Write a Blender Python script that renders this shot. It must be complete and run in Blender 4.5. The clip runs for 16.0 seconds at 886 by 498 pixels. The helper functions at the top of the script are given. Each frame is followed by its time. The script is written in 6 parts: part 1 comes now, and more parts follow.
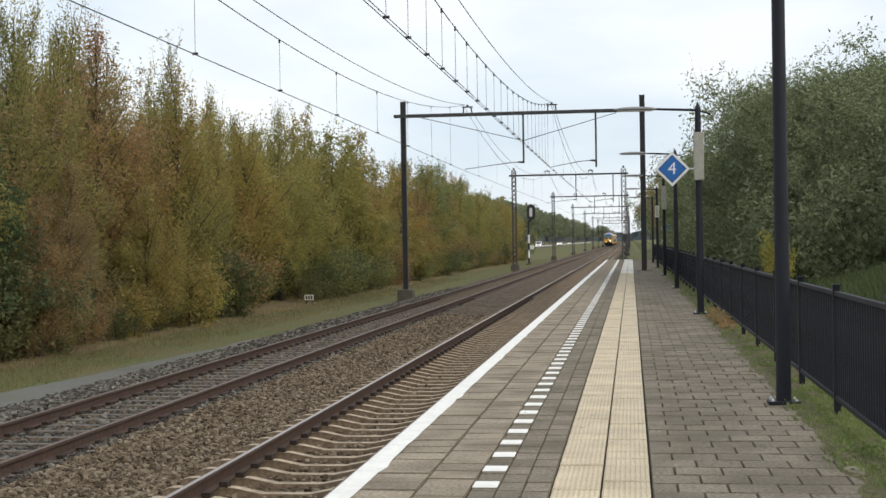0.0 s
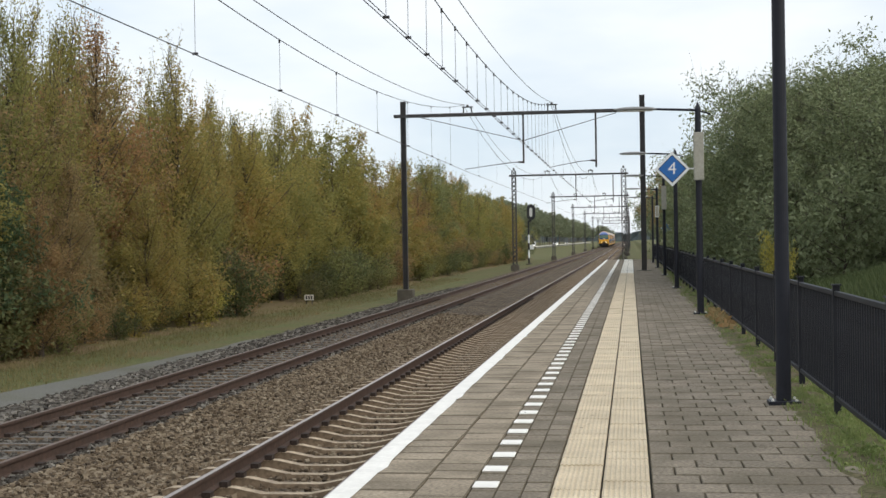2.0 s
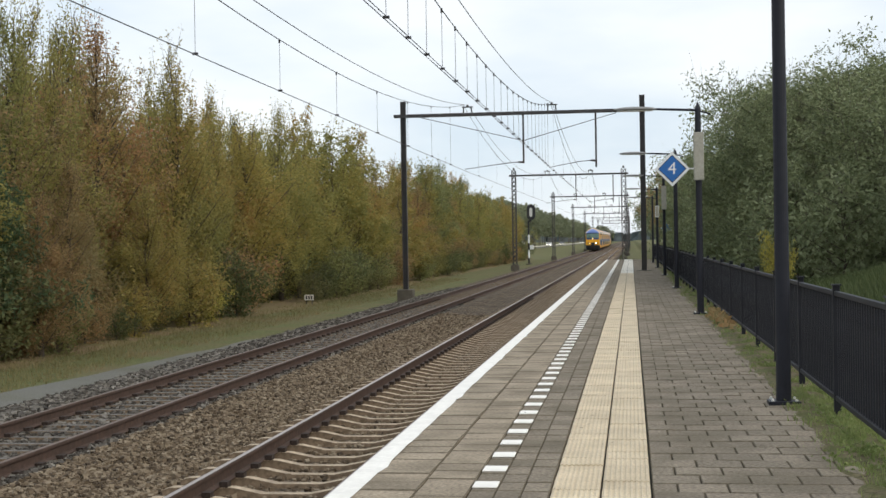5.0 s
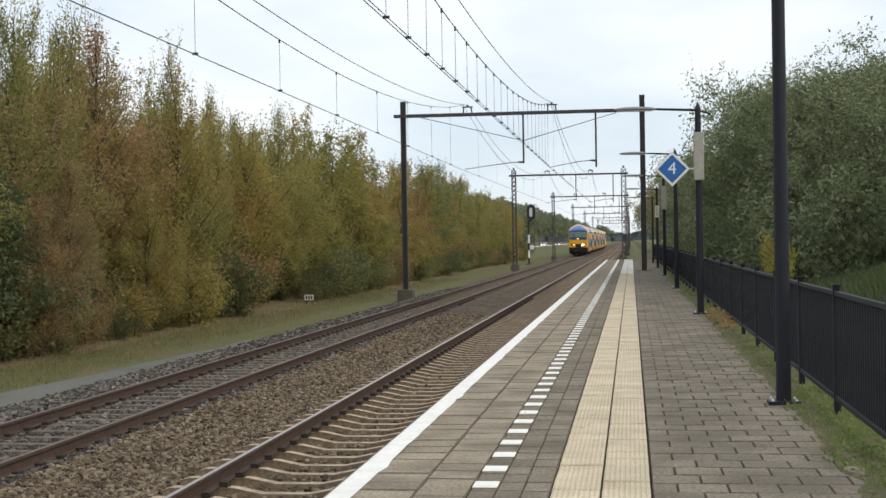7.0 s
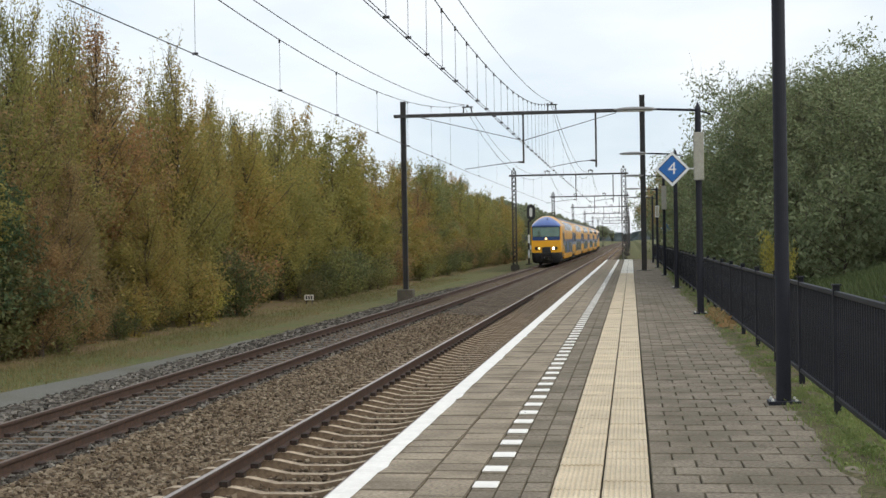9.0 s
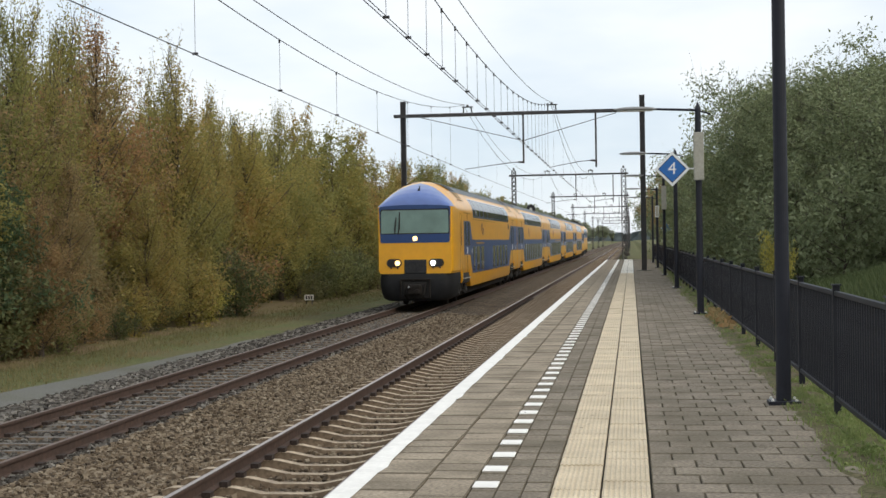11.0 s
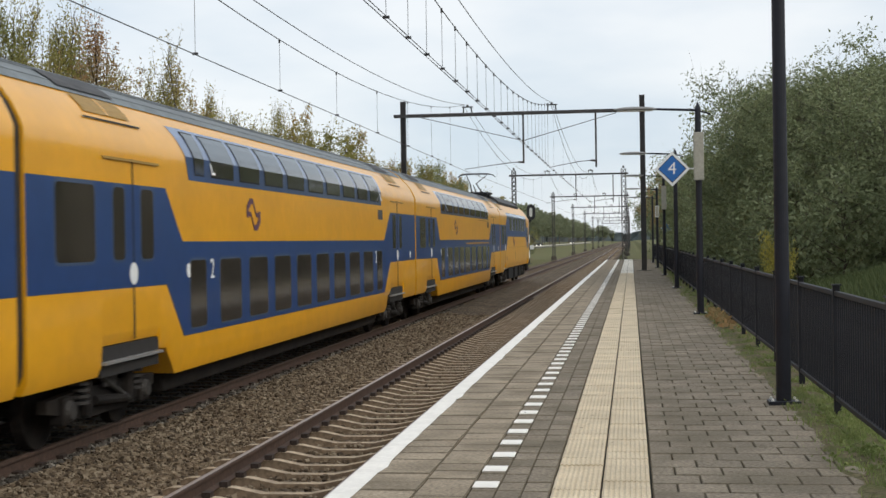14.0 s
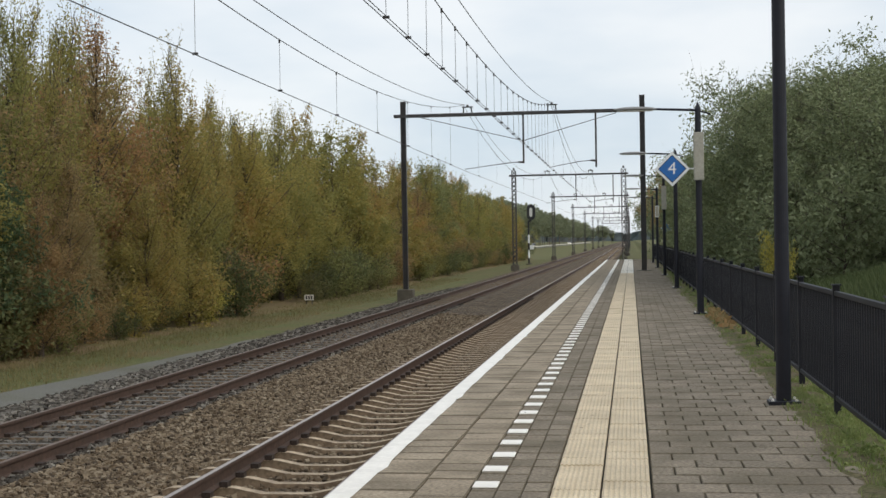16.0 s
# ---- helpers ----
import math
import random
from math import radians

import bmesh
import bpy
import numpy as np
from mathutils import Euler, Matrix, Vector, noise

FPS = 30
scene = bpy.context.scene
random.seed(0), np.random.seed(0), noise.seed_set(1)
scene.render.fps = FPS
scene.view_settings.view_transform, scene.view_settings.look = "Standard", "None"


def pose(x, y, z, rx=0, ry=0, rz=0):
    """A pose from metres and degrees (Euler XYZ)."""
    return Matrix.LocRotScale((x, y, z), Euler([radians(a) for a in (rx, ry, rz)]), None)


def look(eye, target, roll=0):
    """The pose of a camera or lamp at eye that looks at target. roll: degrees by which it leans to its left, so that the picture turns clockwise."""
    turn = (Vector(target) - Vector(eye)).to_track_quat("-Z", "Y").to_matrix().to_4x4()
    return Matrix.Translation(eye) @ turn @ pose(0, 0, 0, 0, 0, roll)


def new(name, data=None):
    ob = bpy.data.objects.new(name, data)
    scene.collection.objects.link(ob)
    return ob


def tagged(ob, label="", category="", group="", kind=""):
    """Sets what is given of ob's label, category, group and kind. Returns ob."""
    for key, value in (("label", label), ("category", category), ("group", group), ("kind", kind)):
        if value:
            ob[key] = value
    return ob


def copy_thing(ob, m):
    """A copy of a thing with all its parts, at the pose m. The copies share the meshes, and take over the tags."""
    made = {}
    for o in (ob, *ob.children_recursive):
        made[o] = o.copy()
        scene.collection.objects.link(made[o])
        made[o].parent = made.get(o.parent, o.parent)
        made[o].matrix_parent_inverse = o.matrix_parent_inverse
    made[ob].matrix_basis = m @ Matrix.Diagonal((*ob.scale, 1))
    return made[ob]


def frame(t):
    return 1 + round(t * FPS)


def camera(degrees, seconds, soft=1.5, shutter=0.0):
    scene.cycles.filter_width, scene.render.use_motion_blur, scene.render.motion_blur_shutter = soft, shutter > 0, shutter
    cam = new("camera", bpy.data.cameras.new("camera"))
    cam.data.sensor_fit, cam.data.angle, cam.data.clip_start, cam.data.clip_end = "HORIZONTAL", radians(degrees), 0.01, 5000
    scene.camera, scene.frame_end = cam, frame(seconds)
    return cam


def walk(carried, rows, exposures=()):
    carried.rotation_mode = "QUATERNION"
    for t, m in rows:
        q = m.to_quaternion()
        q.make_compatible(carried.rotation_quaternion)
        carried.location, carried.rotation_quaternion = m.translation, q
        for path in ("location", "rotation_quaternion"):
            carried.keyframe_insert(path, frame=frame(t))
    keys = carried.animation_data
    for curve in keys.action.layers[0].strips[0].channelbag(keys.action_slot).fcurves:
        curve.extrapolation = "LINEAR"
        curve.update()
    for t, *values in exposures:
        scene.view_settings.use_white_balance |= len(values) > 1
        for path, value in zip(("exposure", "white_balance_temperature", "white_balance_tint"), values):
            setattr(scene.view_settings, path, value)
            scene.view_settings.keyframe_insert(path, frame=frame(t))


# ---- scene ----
cam = camera(35.35, 16.0, soft=1.5, shutter=0.08)
STILL = look((0, 0, 1.52), (-13.42, 99.09, 1.0), -0.911)
walk(cam, [(0, STILL), (16.0, STILL)], [(0, 0.27), (11.4, 0.27), (12.6, 0.19), (13.5, 0.13), (15.4, 0.13), (16.0, 0.11)])

# ---- overcast autumn light ----
world = bpy.data.worlds.new("overcast")
scene.world = world
world.use_nodes = True
wn, wl = world.node_tree.nodes, world.node_tree.links
wn.clear()
w_out = wn.new("ShaderNodeOutputWorld")
w_bg = wn.new("ShaderNodeBackground")
w_sky = wn.new("ShaderNodeTexSky")
w_sky.sky_type = "NISHITA"
w_sky.sun_disc = False
w_sky.sun_elevation = radians(32)
w_sky.sun_rotation = radians(117)
w_dim = wn.new("ShaderNodeVectorMath")
w_dim.operation = "SCALE"
w_dim.inputs["Scale"].default_value = 0.12
w_co = wn.new("ShaderNodeTexCoord")
w_map = wn.new("ShaderNodeMapping")
w_map.inputs["Scale"].default_value = (2.2, 2.2, 7.0)
w_noise = wn.new("ShaderNodeTexNoise")
w_noise.inputs["Scale"].default_value = 1.3
w_noise.inputs["Detail"].default_value = 5.0
w_ramp = wn.new("ShaderNodeValToRGB")
w_ramp.color_ramp.elements[0].position = 0.36
w_ramp.color_ramp.elements[0].color = (0.62, 0.71, 0.80, 1)
w_ramp.color_ramp.elements[1].position = 0.60
w_ramp.color_ramp.elements[1].color = (0.875, 0.905, 0.93, 1)
w_mix = wn.new("ShaderNodeMix")
w_mix.data_type = "RGBA"
w_mix.inputs["Factor"].default_value = 0.88
wl.new(w_sky.outputs["Color"], w_dim.inputs[0])
wl.new(w_co.outputs["Generated"], w_map.inputs["Vector"])
wl.new(w_map.outputs["Vector"], w_noise.inputs["Vector"])
wl.new(w_noise.outputs["Fac"], w_ramp.inputs["Fac"])
wl.new(w_dim.outputs["Vector"], w_mix.inputs["A"])
wl.new(w_ramp.outputs["Color"], w_mix.inputs["B"])
wl.new(w_mix.outputs["Result"], w_bg.inputs["Color"])
w_bg.inputs["Strength"].default_value = 1.0
wl.new(w_bg.outputs["Background"], w_out.inputs["Surface"])

sun_data = bpy.data.lights.new("sun", "SUN")
sun_data.energy = 1.25
sun_data.angle = radians(25)
sun_data.color = (1.0, 0.91, 0.78)
sun = new("sun", sun_data)
sun.matrix_world = look((38, -19, 32), (0, 0, 0))


# ---- materials ----
def mat(name, base, rough=0.8, metal=0.0, grain=0.0, grain_scale=30.0, stain=0.0, stain_scale=1.5, stain_color=None,
        bump=0.0, bump_scale=60.0, each=0.0, island=0.0, emit=0.0, stretch=None, specular=0.5, coat=0.0, ior=1.5, world_wide=False):
    """A surface with fine grain, broad stains, relief, and a change of tone from piece to piece."""
    m = bpy.data.materials.new(name)
    m.use_nodes = True
    n, l = m.node_tree.nodes, m.node_tree.links
    b = n["Principled BSDF"]
    b.inputs["Roughness"].default_value = rough
    b.inputs["Metallic"].default_value = metal
    b.inputs["Specular IOR Level"].default_value = specular
    b.inputs["Base Color"].default_value = (*base, 1)
    b.inputs["IOR"].default_value = ior
    b.inputs["Coat Weight"].default_value = coat
    b.inputs["Coat Roughness"].default_value = 0.12
    if emit:
        b.inputs["Emission Color"].default_value = (*base, 1)
        b.inputs["Emission Strength"].default_value = emit
    co = n.new("ShaderNodeTexCoord")
    where = n.new("ShaderNodeNewGeometry").outputs["Position"] if world_wide else co.outputs["Object"]
    if stretch:
        mp = n.new("ShaderNodeMapping")
        mp.inputs["Scale"].default_value = stretch
        l.new(where, mp.inputs["Vector"])
        where = mp.outputs["Vector"]
    rgb = n.new("ShaderNodeRGB")
    rgb.outputs[0].default_value = (*base, 1)
    colour = rgb.outputs[0]

    def times(colour, source, amount, low=0.0, high=1.0):
        r = n.new("ShaderNodeMapRange")
        r.inputs["From Min"].default_value, r.inputs["From Max"].default_value = low, high
        r.inputs["To Min"].default_value, r.inputs["To Max"].default_value = 1 - amount, 1 + amount
        l.new(source, r.inputs["Value"])
        v = n.new("ShaderNodeVectorMath")
        v.operation = "SCALE"
        l.new(colour, v.inputs[0])
        l.new(r.outputs["Result"], v.inputs["Scale"])
        return v.outputs["Vector"]

    if each:
        colour = times(colour, n.new("ShaderNodeObjectInfo").outputs["Random"], each)
    if island:
        colour = times(colour, n.new("ShaderNodeNewGeometry").outputs["Random Per Island"], island)
    if grain:
        t = n.new("ShaderNodeTexNoise")
        t.inputs["Scale"].default_value, t.inputs["Detail"].default_value = grain_scale, 4
        l.new(where, t.inputs["Vector"])
        colour = times(colour, t.outputs["Fac"], grain, 0.3, 0.7)
    if stain:
        t = n.new("ShaderNodeTexNoise")
        t.inputs["Scale"].default_value, t.inputs["Detail"].default_value = stain_scale, 6
        l.new(where, t.inputs["Vector"])
        r = n.new("ShaderNodeMapRange")
        r.inputs["From Min"].default_value, r.inputs["From Max"].default_value = 0.42, 0.68
        r.inputs["To Min"].default_value, r.inputs["To Max"].default_value = 0, stain
        l.new(t.outputs["Fac"], r.inputs["Value"])
        x = n.new("ShaderNodeMix")
        x.data_type = "RGBA"
        l.new(r.outputs["Result"], x.inputs["Factor"])
        l.new(colour, x.inputs["A"])
        x.inputs["B"].default_value = (*(stain_color or [c * 0.5 for c in base]), 1)
        colour = x.outputs["Result"]
    l.new(colour, b.inputs["Base Color"])
    if bump:
        t = n.new("ShaderNodeTexNoise")
        t.inputs["Scale"].default_value, t.inputs["Detail"].default_value = bump_scale, 5
        l.new(where, t.inputs["Vector"])
        u = n.new("ShaderNodeBump")
        u.inputs["Strength"].default_value, u.inputs["Distance"].default_value = bump, 0.02
        l.new(t.outputs["Fac"], u.inputs["Height"])
        l.new(u.outputs["Normal"], b.inputs["Normal"])
    return m


def leaf_mat(name, colours, tree_tint=0.25, patch=0.35, through_light=0.3, patch_scale=0.35):
    """Leaves: a colour for each leaf out of a ramp, shifted by patches on the tree and from tree to tree."""
    m = bpy.data.materials.new(name)
    m.use_nodes = True
    n, l = m.node_tree.nodes, m.node_tree.links
    b = n["Principled BSDF"]
    b.inputs["Roughness"].default_value = 0.65
    b.inputs["Specular IOR Level"].default_value = 0.25
    geo, info, co = n.new("ShaderNodeNewGeometry"), n.new("ShaderNodeObjectInfo"), n.new("ShaderNodeTexCoord")
    t = n.new("ShaderNodeTexNoise")
    t.inputs["Scale"].default_value, t.inputs["Detail"].default_value = patch_scale, 3
    l.new(geo.outputs["Position"], t.inputs["Vector"])

    def math_node(op, a, c):
        k = n.new("ShaderNodeMath")
        k.operation = op
        for i, v in enumerate((a, c)):
            if isinstance(v, (int, float)):
                k.inputs[i].default_value = v
            else:
                l.new(v, k.inputs[i])
        return k.outputs[0]

    f = math_node("MULTIPLY", geo.outputs["Random Per Island"], 1 - tree_tint - patch)
    f = math_node("ADD", f, math_node("MULTIPLY", info.outputs["Random"], tree_tint))
    p = math_node("MULTIPLY", math_node("SUBTRACT", t.outputs["Fac"], 0.3), 2.5 * patch)
    f = math_node("ADD", f, p)
    ramp = n.new("ShaderNodeValToRGB")
    els = ramp.color_ramp.elements
    while len(els) < len(colours):
        els.new(0.5)
    for i, c in enumerate(colours):
        els[i].position = i / (len(colours) - 1)
        els[i].color = (*c, 1)
    l.new(f, ramp.inputs["Fac"])
    l.new(ramp.outputs["Color"], b.inputs["Base Color"])
    tr = n.new("ShaderNodeBsdfTranslucent")
    l.new(ramp.outputs["Color"], tr.inputs["Color"])
    mx = n.new("ShaderNodeMixShader")
    mx.inputs["Fac"].default_value = through_light
    l.new(b.outputs["BSDF"], mx.inputs[1])
    l.new(tr.outputs["BSDF"], mx.inputs[2])
    l.new(mx.outputs["Shader"], n["Material Output"].inputs["Surface"])
    return m


def ballast_mat(name, dark, light, warm):
    """Crushed stone: cells of different tone with shaded relief between them."""
    m = bpy.data.materials.new(name)
    m.use_nodes = True
    n, l = m.node_tree.nodes, m.node_tree.links
    b = n["Principled BSDF"]
    b.inputs["Roughness"].default_value = 0.9
    b.inputs["Specular IOR Level"].default_value = 0.2
    co = n.new("ShaderNodeTexCoord")
    v = n.new("ShaderNodeTexVoronoi")
    v.inputs["Scale"].default_value = 17
    l.new(co.outputs["Object"], v.inputs["Vector"])
    sep = n.new("ShaderNodeSeparateColor")
    l.new(v.outputs["Color"], sep.inputs["Color"])
    ramp = n.new("ShaderNodeValToRGB")
    els = ramp.color_ramp.elements
    els.new(0.55)
    for e, p, c in zip(els, (0.0, 0.55, 1.0), (dark, warm, light)):
        e.position, e.color = p, (*c, 1)
    l.new(sep.outputs["Red"], ramp.inputs["Fac"])
    t = n.new("ShaderNodeTexNoise")
    t.inputs["Scale"].default_value, t.inputs["Detail"].default_value = 0.8, 4
    l.new(co.outputs["Object"], t.inputs["Vector"])
    x = n.new("ShaderNodeMix")
    x.data_type, x.blend_type = "RGBA", "MULTIPLY"
    x.inputs["Factor"].default_value = 0.6
    r2 = n.new("ShaderNodeMapRange")
    r2.inputs["From Min"].default_value, r2.inputs["From Max"].default_value = 0.3, 0.7
    r2.inputs["To Min"].default_value, r2.inputs["To Max"].default_value = 0.6, 1.2
    l.new(t.outputs["Fac"], r2.inputs["Value"])
    l.new(ramp.outputs["Color"], x.inputs["A"])
    l.new(r2.outputs["Result"], x.inputs["B"])
    l.new(x.outputs["Result"], b.inputs["Base Color"])
    u = n.new("ShaderNodeBump")
    u.invert = True
    u.inputs["Strength"].default_value, u.inputs["Distance"].default_value = 1.0, 0.05
    l.new(v.outputs["Distance"], u.inputs["Height"])
    l.new(u.outputs["Normal"], b.inputs["Normal"])
    return m


def stone_mat(name, colours):
    m = bpy.data.materials.new(name)
    m.use_nodes = True
    n, l = m.node_tree.nodes, m.node_tree.links
    b = n["Principled BSDF"]
    b.inputs["Roughness"].default_value = 0.9
    b.inputs["Specular IOR Level"].default_value = 0.2
    ramp = n.new("ShaderNodeValToRGB")
    els = ramp.color_ramp.elements
    while len(els) < len(colours):
        els.new(0.5)
    for i, c in enumerate(colours):
        els[i].position, els[i].color = i / (len(colours) - 1), (*c, 1)
    l.new(n.new("ShaderNodeNewGeometry").outputs["Random Per Island"], ramp.inputs["Fac"])
    l.new(ramp.outputs["Color"], b.inputs["Base Color"])
    return m


def glass_mat(name, tint, rough=0.06):
    """Dark train glazing: a glossy dark pane that mirrors the sky."""
    m = mat(name, tint, rough, 0, grain=0.15, grain_scale=2.0, specular=0.5, ior=4.0)
    return m


M = dict(
    grass=mat("grass", (0.125, 0.132, 0.058), 0.95, grain=0.4, grain_scale=9, stain=0.75, stain_scale=0.5, stain_color=(0.155, 0.125, 0.07), bump=1.0, bump_scale=25, specular=0.1),
    soil=mat("mossy_soil", (0.155, 0.13, 0.082), 0.95, grain=0.45, grain_scale=22, stain=0.95, stain_scale=2.6, stain_color=(0.088, 0.105, 0.034), bump=1.0, bump_scale=30, specular=0.1, world_wide=True),
    path=mat("fine_gravel", (0.158, 0.156, 0.138), 0.95, grain=0.25, grain_scale=40, stain=0.4, stain_scale=0.7, stain_color=(0.11, 0.11, 0.07), bump=0.5, bump_scale=50, specular=0.2),
    ballast=ballast_mat("ballast", (0.045, 0.033, 0.022), (0.25, 0.2, 0.145), (0.12, 0.088, 0.058)),
    stones=stone_mat("brown_stone", [(0.045, 0.032, 0.021), (0.105, 0.078, 0.051), (0.16, 0.12, 0.08), (0.205, 0.16, 0.11), (0.285, 0.235, 0.168)]),
    stones_grey=stone_mat("grey_stone", [(0.035, 0.03, 0.025), (0.072, 0.064, 0.055), (0.12, 0.108, 0.093), (0.23, 0.212, 0.183)]),
    rail=mat("rusty_rail", (0.088, 0.054, 0.040), 0.75, 0.2, grain=0.3, grain_scale=15, stain=0.5, stain_scale=3, stain_color=(0.06, 0.04, 0.03)),
    railtop=mat("worn_steel", (0.46, 0.40, 0.36), 0.4, 0.85, grain=0.1, grain_scale=10),
    railtop_dull=mat("dull_rail_steel", (0.16, 0.115, 0.09), 0.5, 0.5, grain=0.1, grain_scale=10),
    sleeper=mat("sleeper_concrete", (0.50, 0.40, 0.285), 0.9, grain=0.25, grain_scale=14, stain=0.7, stain_scale=3, stain_color=(0.2, 0.155, 0.11), bump=0.3),
    wood=mat("old_sleeper", (0.125, 0.113, 0.10), 0.9, grain=0.35, grain_scale=20, bump=0.4),
    clip=mat("rail_clip", (0.05, 0.035, 0.028), 0.8, 0.3, grain=0.3, grain_scale=40),
    tile=mat("paving_tile", (0.240, 0.204, 0.158), 0.95, specular=0.2, grain=0.38, grain_scale=38, stain=0.75, stain_scale=1.3, stain_color=(0.118, 0.100, 0.070), bump=0.5, bump_scale=70, each=0.13, world_wide=True),
    tile_rest=mat("paving_tiles", (0.240, 0.204, 0.158), 0.95, specular=0.2, grain=0.38, grain_scale=38, stain=0.75, stain_scale=1.3, stain_color=(0.118, 0.100, 0.070), bump=0.5, bump_scale=70, island=0.13, world_wide=True),
    edge=mat("edge_slab_concrete", (0.315, 0.262, 0.197), 0.95, specular=0.2, grain=0.35, grain_scale=40, stain=0.65, stain_scale=1.9, stain_color=(0.135, 0.113, 0.08), bump=0.4, each=0.14, island=0.12, world_wide=True),
    edge_dirt=mat("dirty_tile_edge", (0.15, 0.128, 0.094), 0.95, grain=0.4, grain_scale=30, specular=0.1, world_wide=True),
    joint=mat("sand_joint", (0.038, 0.034, 0.02), 0.95, grain=0.3, grain_scale=40),
    tactile=mat("cream_tactile_tile", (0.61, 0.515, 0.37), 0.85, grain=0.2, grain_scale=60, stain=0.5, stain_scale=2.4, stain_color=(0.42, 0.34, 0.225), each=0.09, world_wide=True),
    tactile_rest=mat("cream_tactile_tiles", (0.61, 0.515, 0.37), 0.85, grain=0.2, grain_scale=60, stain=0.5, stain_scale=2.4, stain_color=(0.42, 0.34, 0.225), island=0.09, world_wide=True),
    white=mat("white_line_paint", (0.88, 0.855, 0.80), 0.7, grain=0.06, grain_scale=25, stain=0.3, stain_scale=5, stain_color=(0.6, 0.58, 0.54)),
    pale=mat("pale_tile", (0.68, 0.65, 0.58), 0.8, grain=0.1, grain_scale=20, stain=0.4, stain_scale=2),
    wall=mat("platform_wall_concrete", (0.2, 0.18, 0.15), 0.9, grain=0.2, grain_scale=12, stain=0.6, stain_scale=1.5, bump=0.3),
    fence=mat("dark_blue_coating", (0.011, 0.012, 0.017), 0.6, 0.0, specular=0.3, grain=0.2, grain_scale=20, stain=0.3, stain_scale=3, stain_color=(0.03, 0.032, 0.038)),
    lamp=mat("anthracite_paint", (0.012, 0.013, 0.02), 0.5, 0.0, specular=0.3, grain=0.15, grain_scale=15, stain=0.3, stain_scale=4, stain_color=(0.02, 0.022, 0.03)),
    lampgrey=mat("grey_lamp_housing", (0.22, 0.22, 0.215), 0.5, grain=0.1, grain_scale=15),
    diffuser=mat("lamp_diffuser", (0.6, 0.6, 0.57), 0.3),
    box=mat("beige_box", (0.36, 0.345, 0.29), 0.6, grain=0.12, grain_scale=30, stain=0.3, stain_scale=6),
    steel=mat("weathered_steel", (0.055, 0.053, 0.054), 0.65, 0.2, grain=0.25, grain_scale=8, stain=0.45, stain_scale=2.5, stain_color=(0.075, 0.06, 0.05), stretch=(1, 1, 0.3)),
    wire=mat("contact_wire", (0.06, 0.058, 0.06), 0.6, 0.4),
    bolt=mat("white_bolt_cap", (0.75, 0.74, 0.7), 0.5),
    concrete=mat("foundation_concrete", (0.105, 0.092, 0.072), 0.9, grain=0.2, grain_scale=12, stain=0.6, stain_scale=3),
    blue_sign=mat("sign_blue", (0.015, 0.13, 0.42), 0.4, grain=0.04),
    white_sign=mat("sign_white", (0.78, 0.80, 0.80), 0.4, grain=0.04),
    black=mat("signal_black", (0.015, 0.015, 0.017), 0.6, grain=0.1),
    bark=mat("bark", (0.085, 0.068, 0.05), 0.95, grain=0.4, grain_scale=14, bump=0.6, bump_scale=25),
    yellow=mat("train_yellow", (0.80, 0.385, 0.012), 0.36, coat=0.4, specular=0.4, grain=0.05, grain_scale=4, stain=0.4, stain_scale=0.8, stain_color=(0.64, 0.31, 0.02), bump=0.03, bump_scale=2),
    blue=mat("train_blue", (0.013, 0.048, 0.165), 0.4, coat=0.15, grain=0.08, grain_scale=4, stain=0.3, stain_scale=1.0, stain_color=(0.022, 0.055, 0.15)),
    dome=mat("cab_roof_blue", (0.095, 0.16, 0.42), 0.30, coat=0.8, grain=0.08, grain_scale=4, stain=0.25, stain_scale=1.5, stain_color=(0.11, 0.17, 0.38)),
    roof=mat("grey_train_roof", (0.16, 0.18, 0.19), 0.55, grain=0.2, grain_scale=5, stain=0.5, stain_scale=1.2, stain_color=(0.09, 0.10, 0.105)),
    under=mat("underframe_black", (0.014, 0.012, 0.011), 0.85, specular=0.2, grain=0.4, grain_scale=9, stain=0.5, stain_scale=3, stain_color=(0.032, 0.026, 0.02)),
    skirt=mat("dark_grey_skirt", (0.013, 0.013, 0.014), 0.7, specular=0.25, grain=0.15, grain_scale=8),
    # black rubber; also the painted shade of the door step recesses
    rubber=mat("rubber_and_recess_shade", (0.02, 0.018, 0.016), 0.8, grain=0.2, grain_scale=10),
    step=mat("step_steel", (0.5, 0.5, 0.5), 0.4, 0.7, grain=0.1),
    louvre=mat("roof_louvre", (0.028, 0.028, 0.03), 0.7, specular=0.3, grain=0.3, grain_scale=12),
    brownvent=mat("side_grille", (0.33, 0.20, 0.05), 0.6, grain=0.2, grain_scale=20),
    glass=glass_mat("train_glass", (0.028, 0.026, 0.024), 0.08),
    low_glass=mat("lower_train_glass", (0.042, 0.036, 0.03), 0.12, grain=0.3, grain_scale=1.5),
    machine=mat("machine_roof_grey", (0.075, 0.075, 0.078), 0.7, grain=0.2, grain_scale=5, stain=0.5, stain_scale=1.5, specular=0.3),
    carlight=mat("car_headlight_on", (1.0, 0.95, 0.85), 0.3, emit=3),
    gloss_blue=mat("glossy_blue", (0.018, 0.06, 0.2), 0.3, grain=0.06, grain_scale=4, coat=0.9),
    band=mat("upper_band_blue", (0.022, 0.065, 0.2), 0.3, grain=0.08, grain_scale=4, specular=0.5, coat=1.0),
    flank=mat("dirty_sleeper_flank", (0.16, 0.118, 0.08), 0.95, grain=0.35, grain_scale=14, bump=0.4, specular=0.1),
